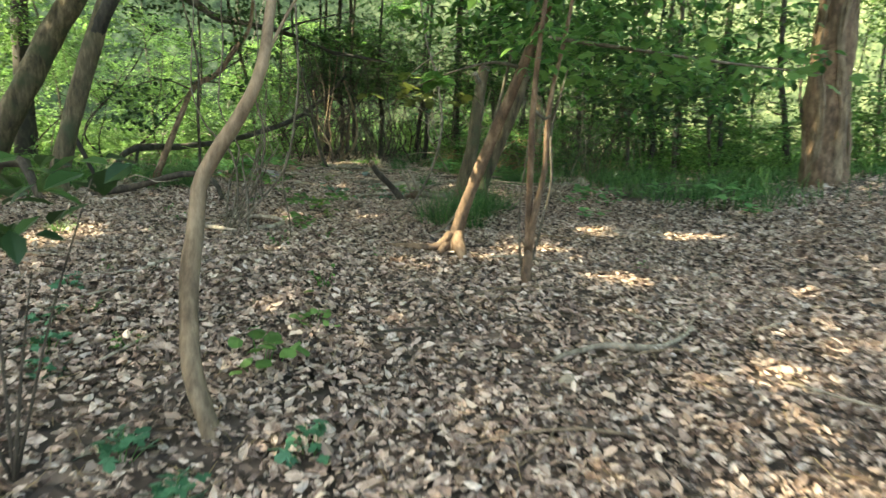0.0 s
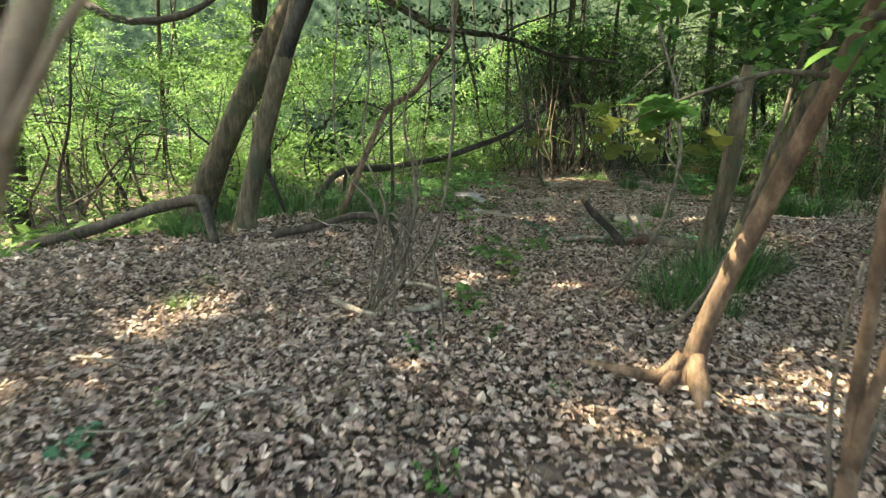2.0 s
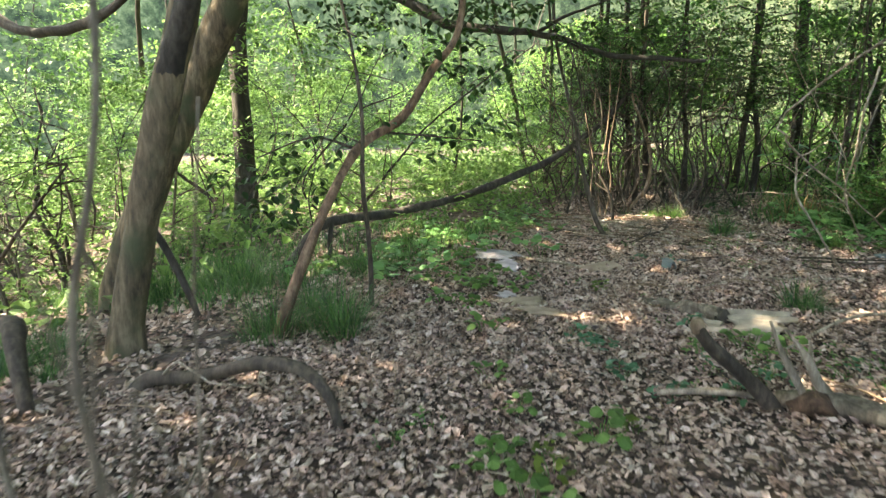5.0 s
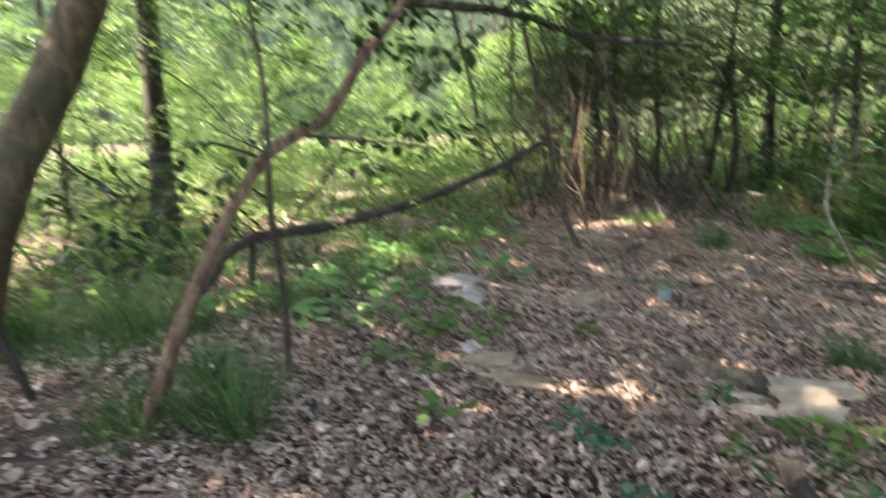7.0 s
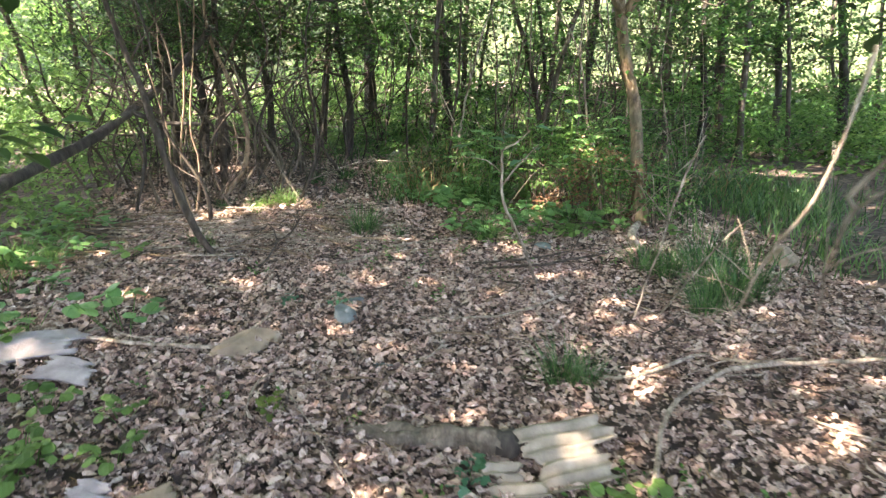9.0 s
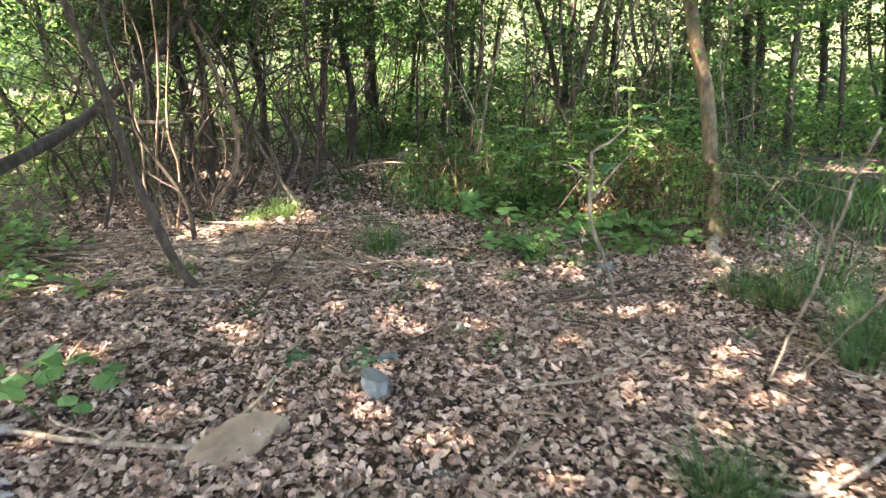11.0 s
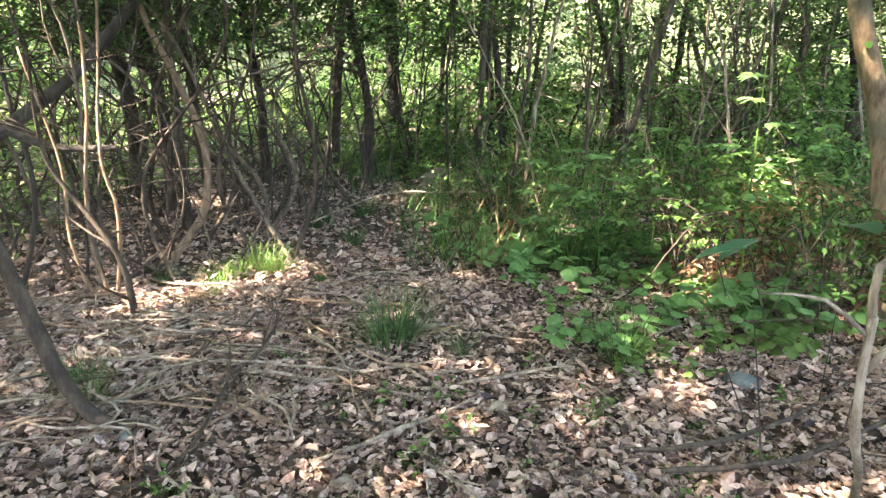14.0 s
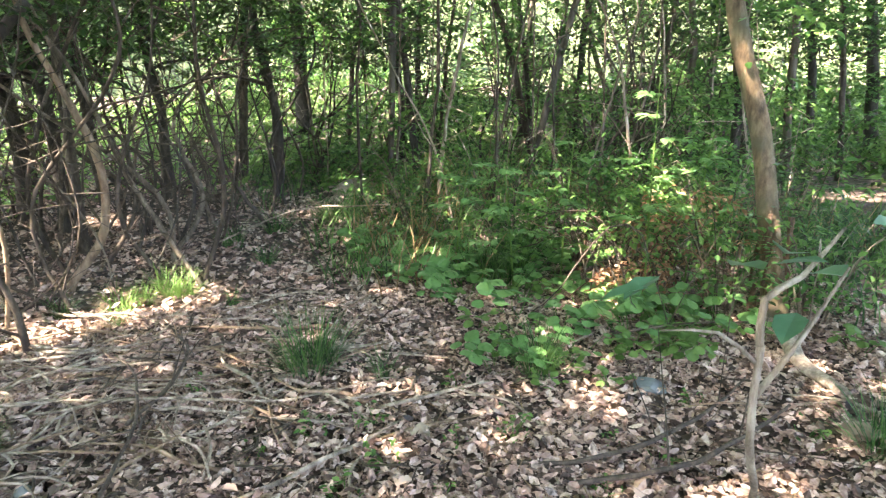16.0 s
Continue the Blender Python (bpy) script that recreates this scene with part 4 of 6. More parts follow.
stem("bough", [(-12.5, 10.3, 4.2), (-10.5, 9.8, 3.5), (-8.77, 9.5, 2.81), (-7.91, 9.5, 2.54), (-6.86, 9.5, 2.52), (-6.25, 9.5, 2.68), (-5.7, 9.5, 2.95)], (0.07, 0.06, 0.05, 0.03), M_BARK_DARK, t, sides=9, wander=0.01)

# dark slanting sapling, and the leaning thin one against the thicket
t = thing("slanting_sapling", on_ground((-2.68, 13.47)), "dark grey slanting sapling, bare and crooked", "sapling")
stem("trunk", [(-2.6, 13.46, -0.05), (-2.69, 13.47, 0.02), (-2.81, 13.5, 0.2), (-3.0, 13.62, 0.64), (-3.12, 13.68, 1.06), (-3.23, 13.78, 1.43), (-3.38, 13.9, 1.8), (-3.6, 14.0, 2.6), (-3.7, 14.1, 3.4)], (0.034, 0.03, 0.027, 0.025, 0.02), M_STEM_DARK, t, sides=9, wander=0.004)
stem("branch", [(-3.3, 13.85, 1.62), (-3.2, 13.9, 1.8), (-3.0, 14.0, 2.05)], (0.012, 0.006), M_STEM_DARK, t, sides=6, seed=2)
stem("foot_root", [(-2.7, 13.47, 0.03), (-2.55, 13.4, 0.0), (-2.45, 13.36, -0.05)], (0.03, 0.015), M_STEM_DARK, t, sides=7, seed=3)

# tree at the right of the last stop
t = thing("ochre_tree", on_ground((1.3, 14.2)), "ochre-barked tree with peeling brown foot and ivy", "tree")
stem("trunk", [(1.42, 14.0, -0.06), (1.4, 14.05, 0.2), (1.36, 14.1, 0.55), (1.36, 14.28, 1.15), (1.28, 14.45, 1.7), (1.2, 14.55, 2.3), (1.15, 14.6, 3.2), (1.2, 14.7, 5.0)], (0.095, 0.072, 0.061, 0.058, 0.056, 0.053, 0.046), M_BARK_OCHRE, t, sides=14, step=0.07, lump=0.03)
stem("branch", [(1.2, 14.5, 2.15), (1.05, 14.5, 2.35), (0.8, 14.5, 2.5)], (0.04, 0.03, 0.02), M_BARK_OCHRE, t, sides=8, seed=4)
stem("branch", [(1.25, 14.5, 2.1), (1.45, 14.5, 2.4), (1.7, 14.6, 2.8)], (0.05, 0.035), M_BARK_OCHRE, t, sides=8, seed=5)
for k in range(16):
    r0 = np.random.default_rng(80 + k)
    a = r0.uniform(0, 6.28)
    z = r0.uniform(0.1, 0.75)
    x, y = 1.4 + 0.09 * math.cos(a), 14.08 + 0.09 * math.sin(a)
    stem("bark_strip", [(x, y, z), (x + 0.015 * math.cos(a), y + 0.015 * math.sin(a), z - 0.12), (x + 0.03 * math.cos(a), y + 0.03 * math.sin(a), max(0.0, z - r0.uniform(0.2, 0.4)))], (0.012, 0.016, 0.006), M_ROT, t, sides=5, lump=0.25, seed=k)
crown(t, [(70, (1.3, 14.1, 1.9), (0.25, 0.25, 0.5)), (60, (1.45, 14.0, 0.9), (0.3, 0.25, 0.3))], 0.07, M_LEAF, 71, OVAL, "ivy leaves", "ivy")

# red stripped trunk on the rise
SX = 5.35
t = thing("shaggy_tree", on_ground((SX, 11.0)), "thick reddish tree trunk with shaggy peeling bark and vines", "tree")
g = gz(SX, 11.0)
stem("trunk", [(SX +0.05, 11.0, g - 0.2), (SX +0.00, 11.0, g + 0.3), (SX -0.10, 11.0, g + 1.2), (SX -0.15, 11.0, g + 2.6), (SX -0.20, 11.0, g + 5)], (0.36, 0.28, 0.245, 0.22), M_BARK_RED, t, sides=18, step=0.12, lump=0.08)
for k in range(12):
    r0 = np.random.default_rng(180 + k)
    a = r0.uniform(3.0, 6.4)
    stem("vine", [(SX +0.00 + 0.31 * math.cos(a), 11 + 0.31 * math.sin(a), g), (SX -0.05 + 0.27 * math.cos(a + 0.2), 11 + 0.27 * math.sin(a + 0.2), g + 0.9), (SX -0.12 + 0.25 * math.cos(a - 0.2), 11 + 0.25 * math.sin(a - 0.2), g + 2.0), (SX -0.16 + 0.23 * math.cos(a + 0.3), 11 + 0.23 * math.sin(a + 0.3), g + 3.2)], (0.03, 0.022, 0.015), M_BARK_PALE, t, sides=6, seed=k, wander=0.02)

# trunks beyond the glade
for k, (x, y, lx, r, hh) in enumerate([(-1.08, 22.8, -0.05, 0.14, 7), (-0.2, 19.0, 0.2, 0.075, 6), (5.85, 18.0, -0.5, 0.06, 5), (8.5, 20.0, -0.6, 0.16, 6), (4.95, 18.0, -0.2, 0.1, 6), (-3.25, 16.9, 0.1, 0.07, 4), (2.4, 20.5, -0.4, 0.06, 5), (3.4, 19.0, 0.5, 0.05, 5), (0.9, 21.0, 0.4, 0.05, 5), (-4.6, 20.0, -0.3, 0.09, 6), (2.9, 22.5, 0.2, 0.1, 7), (6.9, 22.5, 0.2, 0.12, 7), (0.35, 19.8, -0.3, 0.08, 6), (1.5, 18.6, 0.9, 0.07, 5), (2.1, 19.6, -0.9, 0.08, 5), (3.0, 20.4, 0.2, 0.09, 6), (3.9, 18.6, -0.2, 0.08, 6), (-2.1, 20.6, 0.3, 0.1, 6), (-3.6, 19.2, -0.2, 0.1, 6), (4.6, 20.8, 0.4, 0.1, 6), (5.4, 19.4, -0.3, 0.12, 6), (1.1, 23.5, 0.1, 0.1, 7), (-0.5, 21.6, 0.4, 0.07, 6)]):
    t = thing("young_tree", on_ground((x, y)), "slender dark-trunked young tree beyond the glade", "tree", "young trees beyond the glade")
    g = gz(x, y)
    r = r if k == 0 else 0.6 * r
    stem("trunk", [(x, y, g - 0.08), (x + lx * 0.2, y, g + 0.7), (x + lx * 0.55, y, g + 1.9), (x + lx, y, g + 3.2), (x + lx * 1.3, y, g + hh)], (r * 1.25, r, r * 0.9, r * 0.8, r * 0.5), (M_BARK_DARK, M_FARWOOD, M_STEM_DARK)[k % 3], t, sides=10, step=0.15, wander=0.012, seed=k)
    for j in range(5):
        r0 = np.random.default_rng(300 + 10 * k + j)
        z = g + r0.uniform(0.9, 3.2)
        a, ln = r0.uniform(0, 6.28), r0.uniform(0.5, 1.3)
        bx = x + lx * z / 3.2
        stem("branch", [(bx, y, z), (bx + 0.5 * ln * math.cos(a), y + 0.5 * ln * math.sin(a), z + r0.uniform(0, 0.3)), (bx + ln * math.cos(a), y + ln * math.sin(a), z + r0.uniform(-0.2, 0.6))], (r * 0.28, r * 0.1), M_FARWOOD, t, sides=6, step=0.15, seed=j, wander=0.02)
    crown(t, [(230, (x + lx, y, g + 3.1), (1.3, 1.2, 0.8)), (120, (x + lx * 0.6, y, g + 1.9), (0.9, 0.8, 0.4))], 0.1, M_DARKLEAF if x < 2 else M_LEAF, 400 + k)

# dark evergreens behind the thicket
for k, (x, y, hh) in enumerate([(-2.9, 19.2, 2.9), (-1.6, 19.0, 2.9), (-4.3, 18.6, 2.8), (-3.7, 17.9, 2.8), (0.4, 21.4, 3.2), (4.4, 18.4, 2.6), (6.3, 19.2, 2.6), (5.3, 21.5, 2.9)]):
    t = thing("evergreen_tree", on_ground((x, y)), "dark evergreen tree with small drooping leaves", "tree", "dark evergreens")
    g = gz(x, y)
    stem("trunk", [(x, y, g - 0.08), (x + 0.05, y, g + 1.0), (x - 0.1, y + 0.05, g + 2.4), (x, y, g + hh + 2.4)], (0.07, 0.058, 0.048, 0.02), M_BARK_DARK, t, sides=10, step=0.15, wander=0.015, seed=k)
    r0 = np.random.default_rng(640 + k)
    for j in range(9):
        a, z, ln = r0.uniform(0, 6.28), g + r0.uniform(1.2, 3.4), r0.uniform(0.6, 1.3)
        stem("branch", [(x, y, z), (x + 0.5 * ln * math.cos(a), y + 0.5 * ln * math.sin(a), z + 0.15), (x + ln * math.cos(a), y + ln * math.sin(a), z - 0.1)], (0.022, 0.014, 0.005), M_BARK_DARK, t, sides=5, step=0.12, wander=0.02, seed=10 * k + j)
    crown(t, [(1300, (x, y, g + hh), (1.1, 0.9, 1.1)), (900, (x, y - 0.2, g + 2.1), (0.9, 0.7, 0.5))], 0.07, M_DARKLEAF, 660 + 7 * k)

# ---- thicket of bare stems ----


def thicket(x, y, n, spread, hh, seed, mats, leafmat, nleaf, leafz=1.9, label="thicket shrub of many thin bare stems", lean=0.5, thick=1.0, twigs=9):
    t = thing("thicket_shrub", on_ground((x, y)), label, "shrub", "thicket")
    r0 = np.random.default_rng(seed)
    g = gz(x, y)
    for k in range(n):
        a, d = r0.uniform(0, 6.28), spread * 0.8 * math.sqrt(r0.uniform(0, 1))
        bx, by = x + d * math.cos(a), y + d * math.sin(a)
        tx, ty = bx + r0.normal(0, lean * 1.3), by + r0.normal(0, lean)
        h1 = hh * r0.uniform(0.6, 1.1)
        rr = thick * (0.005 + 0.013 * r0.uniform(0, 1) ** 2)
        w = r0.normal(0, 0.19, (3, 2))
        pts = [(bx, by, g - 0.04), (bx + (tx - bx) * 0.15 + w[0][0], by + (ty - by) * 0.15 + w[0][1], g + h1 * 0.25), (bx + (tx - bx) * 0.5 + w[1][0], by + (ty - by) * 0.5 + w[1][1], g + h1 * 0.6), (tx, ty, g + h1)]
        stem("stem", pts, (rr * 1.2, rr, rr * 0.7, rr * 0.35), mats[k % len(mats)], t, sides=6, step=0.12, wander=0.014, seed=seed + k)
        c, _ = smooth_line(pts, 0.12)
        for j in range(twigs):
            q = c[int(r0.integers(len(c) // 8, len(c)))]
            e = r0.normal(0, 0.34, 3)
            stem("twig", [tuple(q), (q[0] + e[0] * 0.6, q[1] + e[1] * 0.6, q[2] + 0.08 + e[2] * 0.3), (q[0] + e[0] * 1.4, q[1] + e[1] * 1.4, max(g + 0.02, q[2] + 0.14 + e[2]))], (rr * 0.45 + 0.0012, 0.001), mats[1], t, sides=4, step=0.12, wander=0.014, seed=seed + k * 7 + j)
    if nleaf:
        crown(t, [(nleaf, (x, y, g + leafz), (spread * 1.15, spread, 0.75))], 0.065, leafmat, seed)
    return t


for k, (x, y, n, nl) in enumerate([(-3.45, 15.4, 0, 60), (-2.85, 16.0, 7, 160), (-3.7, 16.1, 8, 200), (-2.4, 17.2, 8, 240), (-3.4, 17.8, 8, 260), (-1.9, 18.6, 7, 220), (-4.4, 17.2, 8, 220), (-1.2, 20.3, 6, 200), (-2.7, 19.8, 7, 260), (0.3, 20.6, 6, 180), (1.6, 19.4, 6, 160), (2.8, 18.2, 6, 160), (4.0, 19.8, 6, 200), (-5.2, 18.8, 7, 240)]):
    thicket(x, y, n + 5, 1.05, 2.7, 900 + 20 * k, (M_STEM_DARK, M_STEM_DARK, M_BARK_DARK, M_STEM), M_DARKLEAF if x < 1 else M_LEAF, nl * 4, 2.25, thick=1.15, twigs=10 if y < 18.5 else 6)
t = thing("crooked_stem", on_ground((-2.98, 15.75)), "crooked pale stem lit by the sun", "sapling")
stem("trunk", [(-3.05, 15.7, -0.05), (-3.0, 15.7, 0.12), (-2.85, 15.75, 0.3), (-2.76, 15.8, 0.47), (-2.72, 15.8, 0.9), (-2.85, 15.8, 1.35), (-3.05, 15.8, 1.9), (-3.1, 15.9, 2.6)], (0.036, 0.034, 0.028, 0.022, 0.016), M_BARK_PALE, t, sides=9, wander=0.005)
for p, k in (([(-3.24, 15.08, -0.06), (-3.31, 15.1, 0.32), (-3.3, 15.1, 0.72), (-3.21, 15.1, 1.29), (-3.18, 15.1, 1.9), (-3.2, 15.1, 2.6)], 0), ([(-3.22, 15.1, -0.05), (-3.13, 15.1, 0.56), (-3.18, 15.1, 0.95), (-3.09, 15.1, 1.6), (-3.0, 15.1, 2.4)], 1), ([(-3.3, 15.05, -0.05), (-3.42, 15.05, 0.4), (-3.4, 15.05, 0.9), (-3.55, 15.1, 1.6)], 2)):
    t = thing("dead_sapling", on_ground(p[0]), "upright pale dead stem at the edge of the thicket", "sapling", "pale dead saplings")
    stem("stem", p, (0.014, 0.012, 0.01, 0.006), M_BARK_PALE, t, sides=8, wander=0.004, seed=k)

# ---- grey sapling by the last stop ----
t = thing("forked_sapling", on_ground((-0.1, 12.55)), "forked grey sapling with a few broad blue-green leaves", "sapling")
stem("trunk", [(-0.1, 12.55, -0.04), (-0.24, 12.28, 0.22), (-0.39, 12.08, 0.5), (-0.53, 11.96, 0.76), (-0.545, 11.95, 0.99)], (0.011, 0.011, 0.01, 0.009), M_DEADWOOD, t, sides=9, step=0.05, wander=0.004, lump=0.14)
stem("branch", [(-0.545, 11.95, 0.97), (-0.55, 11.95, 1.09), (-0.47, 11.95, 1.13), (-0.36, 11.97, 1.22)], (0.008, 0.007, 0.003), M_DEADWOOD, t, sides=7, step=0.05, seed=2)
stem("branch", [(-0.54, 11.955, 0.87), (-0.45, 11.95, 0.99), (-0.3, 12.0, 1.12)], (0.007, 0.006, 0.003), M_DEADWOOD, t, sides=7, step=0.05, seed=3)
stem("branch", [(-0.55, 11.95, 0.95), (-0.65, 11.95, 1.03), (-0.78, 11.95, 1.05)], (0.005, 0.004, 0.002), M_DEADWOOD, t, sides=6, step=0.05, seed=4)
bl = np.array([(-0.78, 12.0, 1.12), (-0.72, 12.06, 1.12), (-0.64, 11.95, 1.17), (-0.55, 11.9, 1.2), (-0.5, 11.86, 1.19), (-0.35, 11.92, 1.24), (-0.4, 12.02, 1.02), (-0.3, 12.0, 1.1), (-0.15, 12.05, 1.33)])
for k, p in enumerate(bl):
    w = (1.3, 1.9, -1.2, -0.7, 0.4, -1.6, 2.2, -0.2, -1.0)[k]
    v, f = leaves(OVAL, bl[k:k + 1], np.array([w]), np.array([-0.15]), np.array([0.25 * math.sin(7 * w)]), np.array([0.1 + 0.012 * (k % 4)]))
    part("leaf", to_mesh("leaf", v - np.array(t.location), f, M_BLUEGREEN), t, "broad blue-green leaf")

# dead branches reaching in by the pale boards
def dead_branch(pts, rr, label="pale bare dead branch lying across the litter", twigs=5, seed=0, mat=None, full=0.6):
    t = thing("dead_branch", on_ground(pts[0]), label, "branch", "dead branches")
    stem("limb", pts, [full * q for q in rr], mat or M_DEADWOOD, t, sides=7, step=0.06, wander=0.006, seed=seed)
    c, s = smooth_line(pts, 0.08)
    r0 = np.random.default_rng(seed + 40)
    for k in range(twigs):
        i = int(r0.integers(len(c) // 4, len(c) - 1))
        e = r0.normal(0, 0.16, 3)
        q = c[i]
        z = lambda w: max(gz(w[0], w[1]) + 0.01, w[2])
        a, b = q + e * 0.6 + (0, 0, 0.04), q + e * 1.6 + (0, 0, 0.06)
        stem("twig", [tuple(q), (a[0], a[1], z(a)), (b[0], b[1], z(b))], (rr[-1] * 0.45, rr[-1] * 0.2), mat or M_DEADWOOD, t, sides=5, step=0.06, seed=k)
    return t


dead_branch([(-0.5, 9.72, 0.02), (-0.35, 10.03, 0.06), (-0.12, 10.38, 0.12), (0.2, 10.6, 0.16), (0.5, 10.68, 0.17), (1.25, 10.7, 0.16), (1.9, 10.8, 0.2)], (0.013, 0.015, 0.016, 0.013), seed=1, full=0.75)
dead_branch([(-0.55, 11.42, 0.02), (-0.4, 11.2, 0.03), (-0.22, 10.93, 0.03), (-0.06, 10.88, 0.04), (0.26, 11.0, 0.05), (0.44, 11.08, 0.04), (0.6, 10.89, 0.08), (0.78, 10.74, 0.16)], (0.008, 0.011, 0.011), seed=2, full=1.0)
dead_branch([(-3.15, 11.8, 0.03), (-2.56, 11.56, 0.05), (-2.24, 11.52, 0.05), (-2.09, 11.78, 0.06), (-2.02, 11.95, 0.1)], (0.012, 0.011, 0.007), "grey curved stick lying beside pale boards", 3, 21, full=1.0)
dead_branch([(-2.6, 12.95, 0.02), (-2.28, 13.04, 0.04), (-2.2, 13.55, 0.05), (-2.26, 14.07, 0.08), (-2.43, 14.38, 0.1)], (0.016, 0.014, 0.008), "dark dead stick lying on the litter", 4, 22, M_STEM_DARK)
dead_branch([(-0.5, 12.85, 0.02), (-0.11, 12.81, 0.04), (0.27, 12.9, 0.05), (0.7, 13.1, 0.04)], (0.02, 0.018, 0.01), "brown dead stick lying on the litter", 4, 23, M_STEM_DARK)
dead_branch([(0.3, 11.7, 0.0), (0.37, 11.62, 0.42), (0.44, 11.6, 0.77), (0.54, 11.64, 1.0), (0.66, 11.7, 1.2)], (0.013, 0.012, 0.009), "bare grey stem standing in the litter", 7, 3)
dead_branch([(0.5, 11.75, 0.0), (0.6, 11.6, 0.3), (0.655, 11.51, 0.48), (0.8, 11.45, 0.68), (0.86, 11.4, 0.75)], (0.011, 0.01, 0.006), "bare grey stem standing in the litter", 4, 24)
dead_branch([(0.15, 9.0, 1.95), (-0.48, 9.1, 1.44), (-0.47, 9.16, 1.33), (-0.46, 9.2, 1.28), (-0.35, 9.35, 1.16), (-0.14, 9.6, 0.96), (0.11, 9.9, 0.69)], (0.011, 0.011, 0.009, 0.006), "drooping bare pale bramble shoot", 5, 4, full=0.5)
dead_branch([(-0.11, 9.6, 1.66), (-0.16, 9.6, 1.43), (-0.17, 9.65, 1.25), (-0.2, 9.8, 0.99), (-0.08, 10.1, 0.66)], (0.009, 0.009, 0.006), "drooping bare pale bramble shoot", 6, 5, full=0.7)
dead_branch([(-1.85, 11.0, 0.02), (-1.7, 10.6, 0.05), (-1.2, 9.3, 0.04)], (0.006, 0.005), "thin dead stick lying in the litter", 3, 6)
dead_branch([(1.12, 3.7, gz(1.12, 3.7) + 0.03), (1.35, 3.82, gz(1.35, 3.82) + 0.04), (1.58, 3.85, gz(1.58, 3.85) + 0.04), (1.78, 4.15, gz(1.78, 4.15) + 0.05)], (0.02, 0.024, 0.012), "pale dead stick lying on the litter", 4, 7)
dead_branch([(-2.25, 13.75, 0.02), (-2.1, 14.05, 0.06), (-2.05, 14.3, 0.12), (-2.2, 14.7, 0.1)], (0.017, 0.014, 0.01), "dark dead stick lying on the litter", 4, 8, M_STEM_DARK)
dead_branch([(-2.9, 13.95, 0.02), (-2.2, 13.9, 0.06), (-1.6, 13.75, 0.05), (-1.0, 13.85, 0.04)], (0.012, 0.011, 0.006), "long thin pale stick lying on the litter", 6, 9)
dead_branch([(-2.6, 14.3, 0.02), (-1.9, 14.0, 0.05), (-1.3, 13.45, 0.03)], (0.009, 0.008, 0.005), "long thin pale stick lying on the litter", 5, 10)
dead_branch([(-0.75, 13.05, 0.02), (-0.3, 12.95, 0.04), (0.3, 13.15, 0.04), (0.7, 13.4, 0.03)], (0.016, 0.015, 0.008), "brown dead stick lying on the litter", 4, 11, M_STEM_DARK)
dead_branch([(-1.2, 11.9, 0.02), (-0.8, 11.75, 0.05), (-0.4, 11.85, 0.05), (0.0, 12.15, 0.04)], (0.012, 0.014, 0.008), "pale dead stick lying on the litter", 4, 12)
dead_branch([(-2.1, 16.7, 0.1), (-1.4, 16.9, 0.3), (-0.6, 17.0, 0.28), (0.0, 16.9, 0.34)], (0.014, 0.012, 0.006), "pale fallen branch across the grass", 7, 13)
dead_branch([(0.15, 14.1, 0.02), (0.7, 13.95, 0.1), (1.2, 13.9, 0.08)], (0.014, 0.012, 0.008), "brown dead stick among low leaves", 3, 14, M_STEM_DARK)
r0 = np.random.default_rng(77)
for k in range(46):
    x, y = r0.uniform(-3.7, -0.9), r0.uniform(13.0, 15.0)
    if k > 30:
        x, y = r0.uniform(-4.0, -2.9), r0.uniform(14.4, 15.4)
    a, ln = r0.normal(-0.25, 0.5) + (math.pi if k % 2 else 0), r0.uniform(0.35, 1.0)
    p = [(x + ln * s * math.cos(a) + b1, y + ln * s * math.sin(a) + b1, gz(x, y) + h1) for s, b1, h1 in ((0, 0, 0.025), (0.35, r0.normal(0, 0.03), 0.05), (0.7, r0.normal(0, 0.04), 0.055), (1, 0, r0.uniform(0.03, 0.1)))]
    dead_branch(p, (0.012, 0.013, 0.006), "thin pale dead stick lying in a tangle", 1, 100 + k, (M_DEADWOOD, M_BARK_PALE)[k % 2], 0.75)
t = thing("short_log", on_ground((1.08, 13.35)), "short pale weathered log with a bent end", "log")
stem("log", [(1.25, 13.75, 0.12), (1.14, 13.62, 0.1), (1.04, 13.4, 0.06), (1.02, 13.1, 0.045)], (0.036, 0.04, 0.038, 0.026), M_DEADWOOD, t, sides=12, lump=0.1, step=0.05)

# scattered twigs, one shape after another laid about
base_twigs = []
for k in range(4):
    t = thing("twig", (0, 0, 0), "thin brown twig lying on the leaf litter", "twig", "twigs on the leaf litter")
    r0 = np.random.default_rng(700 + k)
    ln = r0.uniform(0.35, 0.8)
    stem("stick", [(0, 0, 0.02), (ln * 0.35, r0.normal(0, 0.05), 0.05), (ln * 0.7, r0.normal(0, 0.07), 0.045), (ln, r0.normal(0, 0.1), 0.03)], (0.006, 0.0065, 0.003), (M_DEADWOOD, M_DEADWOOD, M_STEM_DARK, M_BARK_PALE)[k], t, sides=5, step=0.08, seed=k)
    stem("side_twig", [(ln * 0.5, 0, 0.045), (ln * 0.62, 0.1, 0.05), (ln * 0.8, 0.18, 0.04)], (0.004, 0.002), (M_DEADWOOD, M_DEADWOOD, M_STEM_DARK, M_BARK_PALE)[k], t, sides=5, step=0.08, seed=k + 4)
    base_twigs.append(t)
r0 = np.random.default_rng(44)
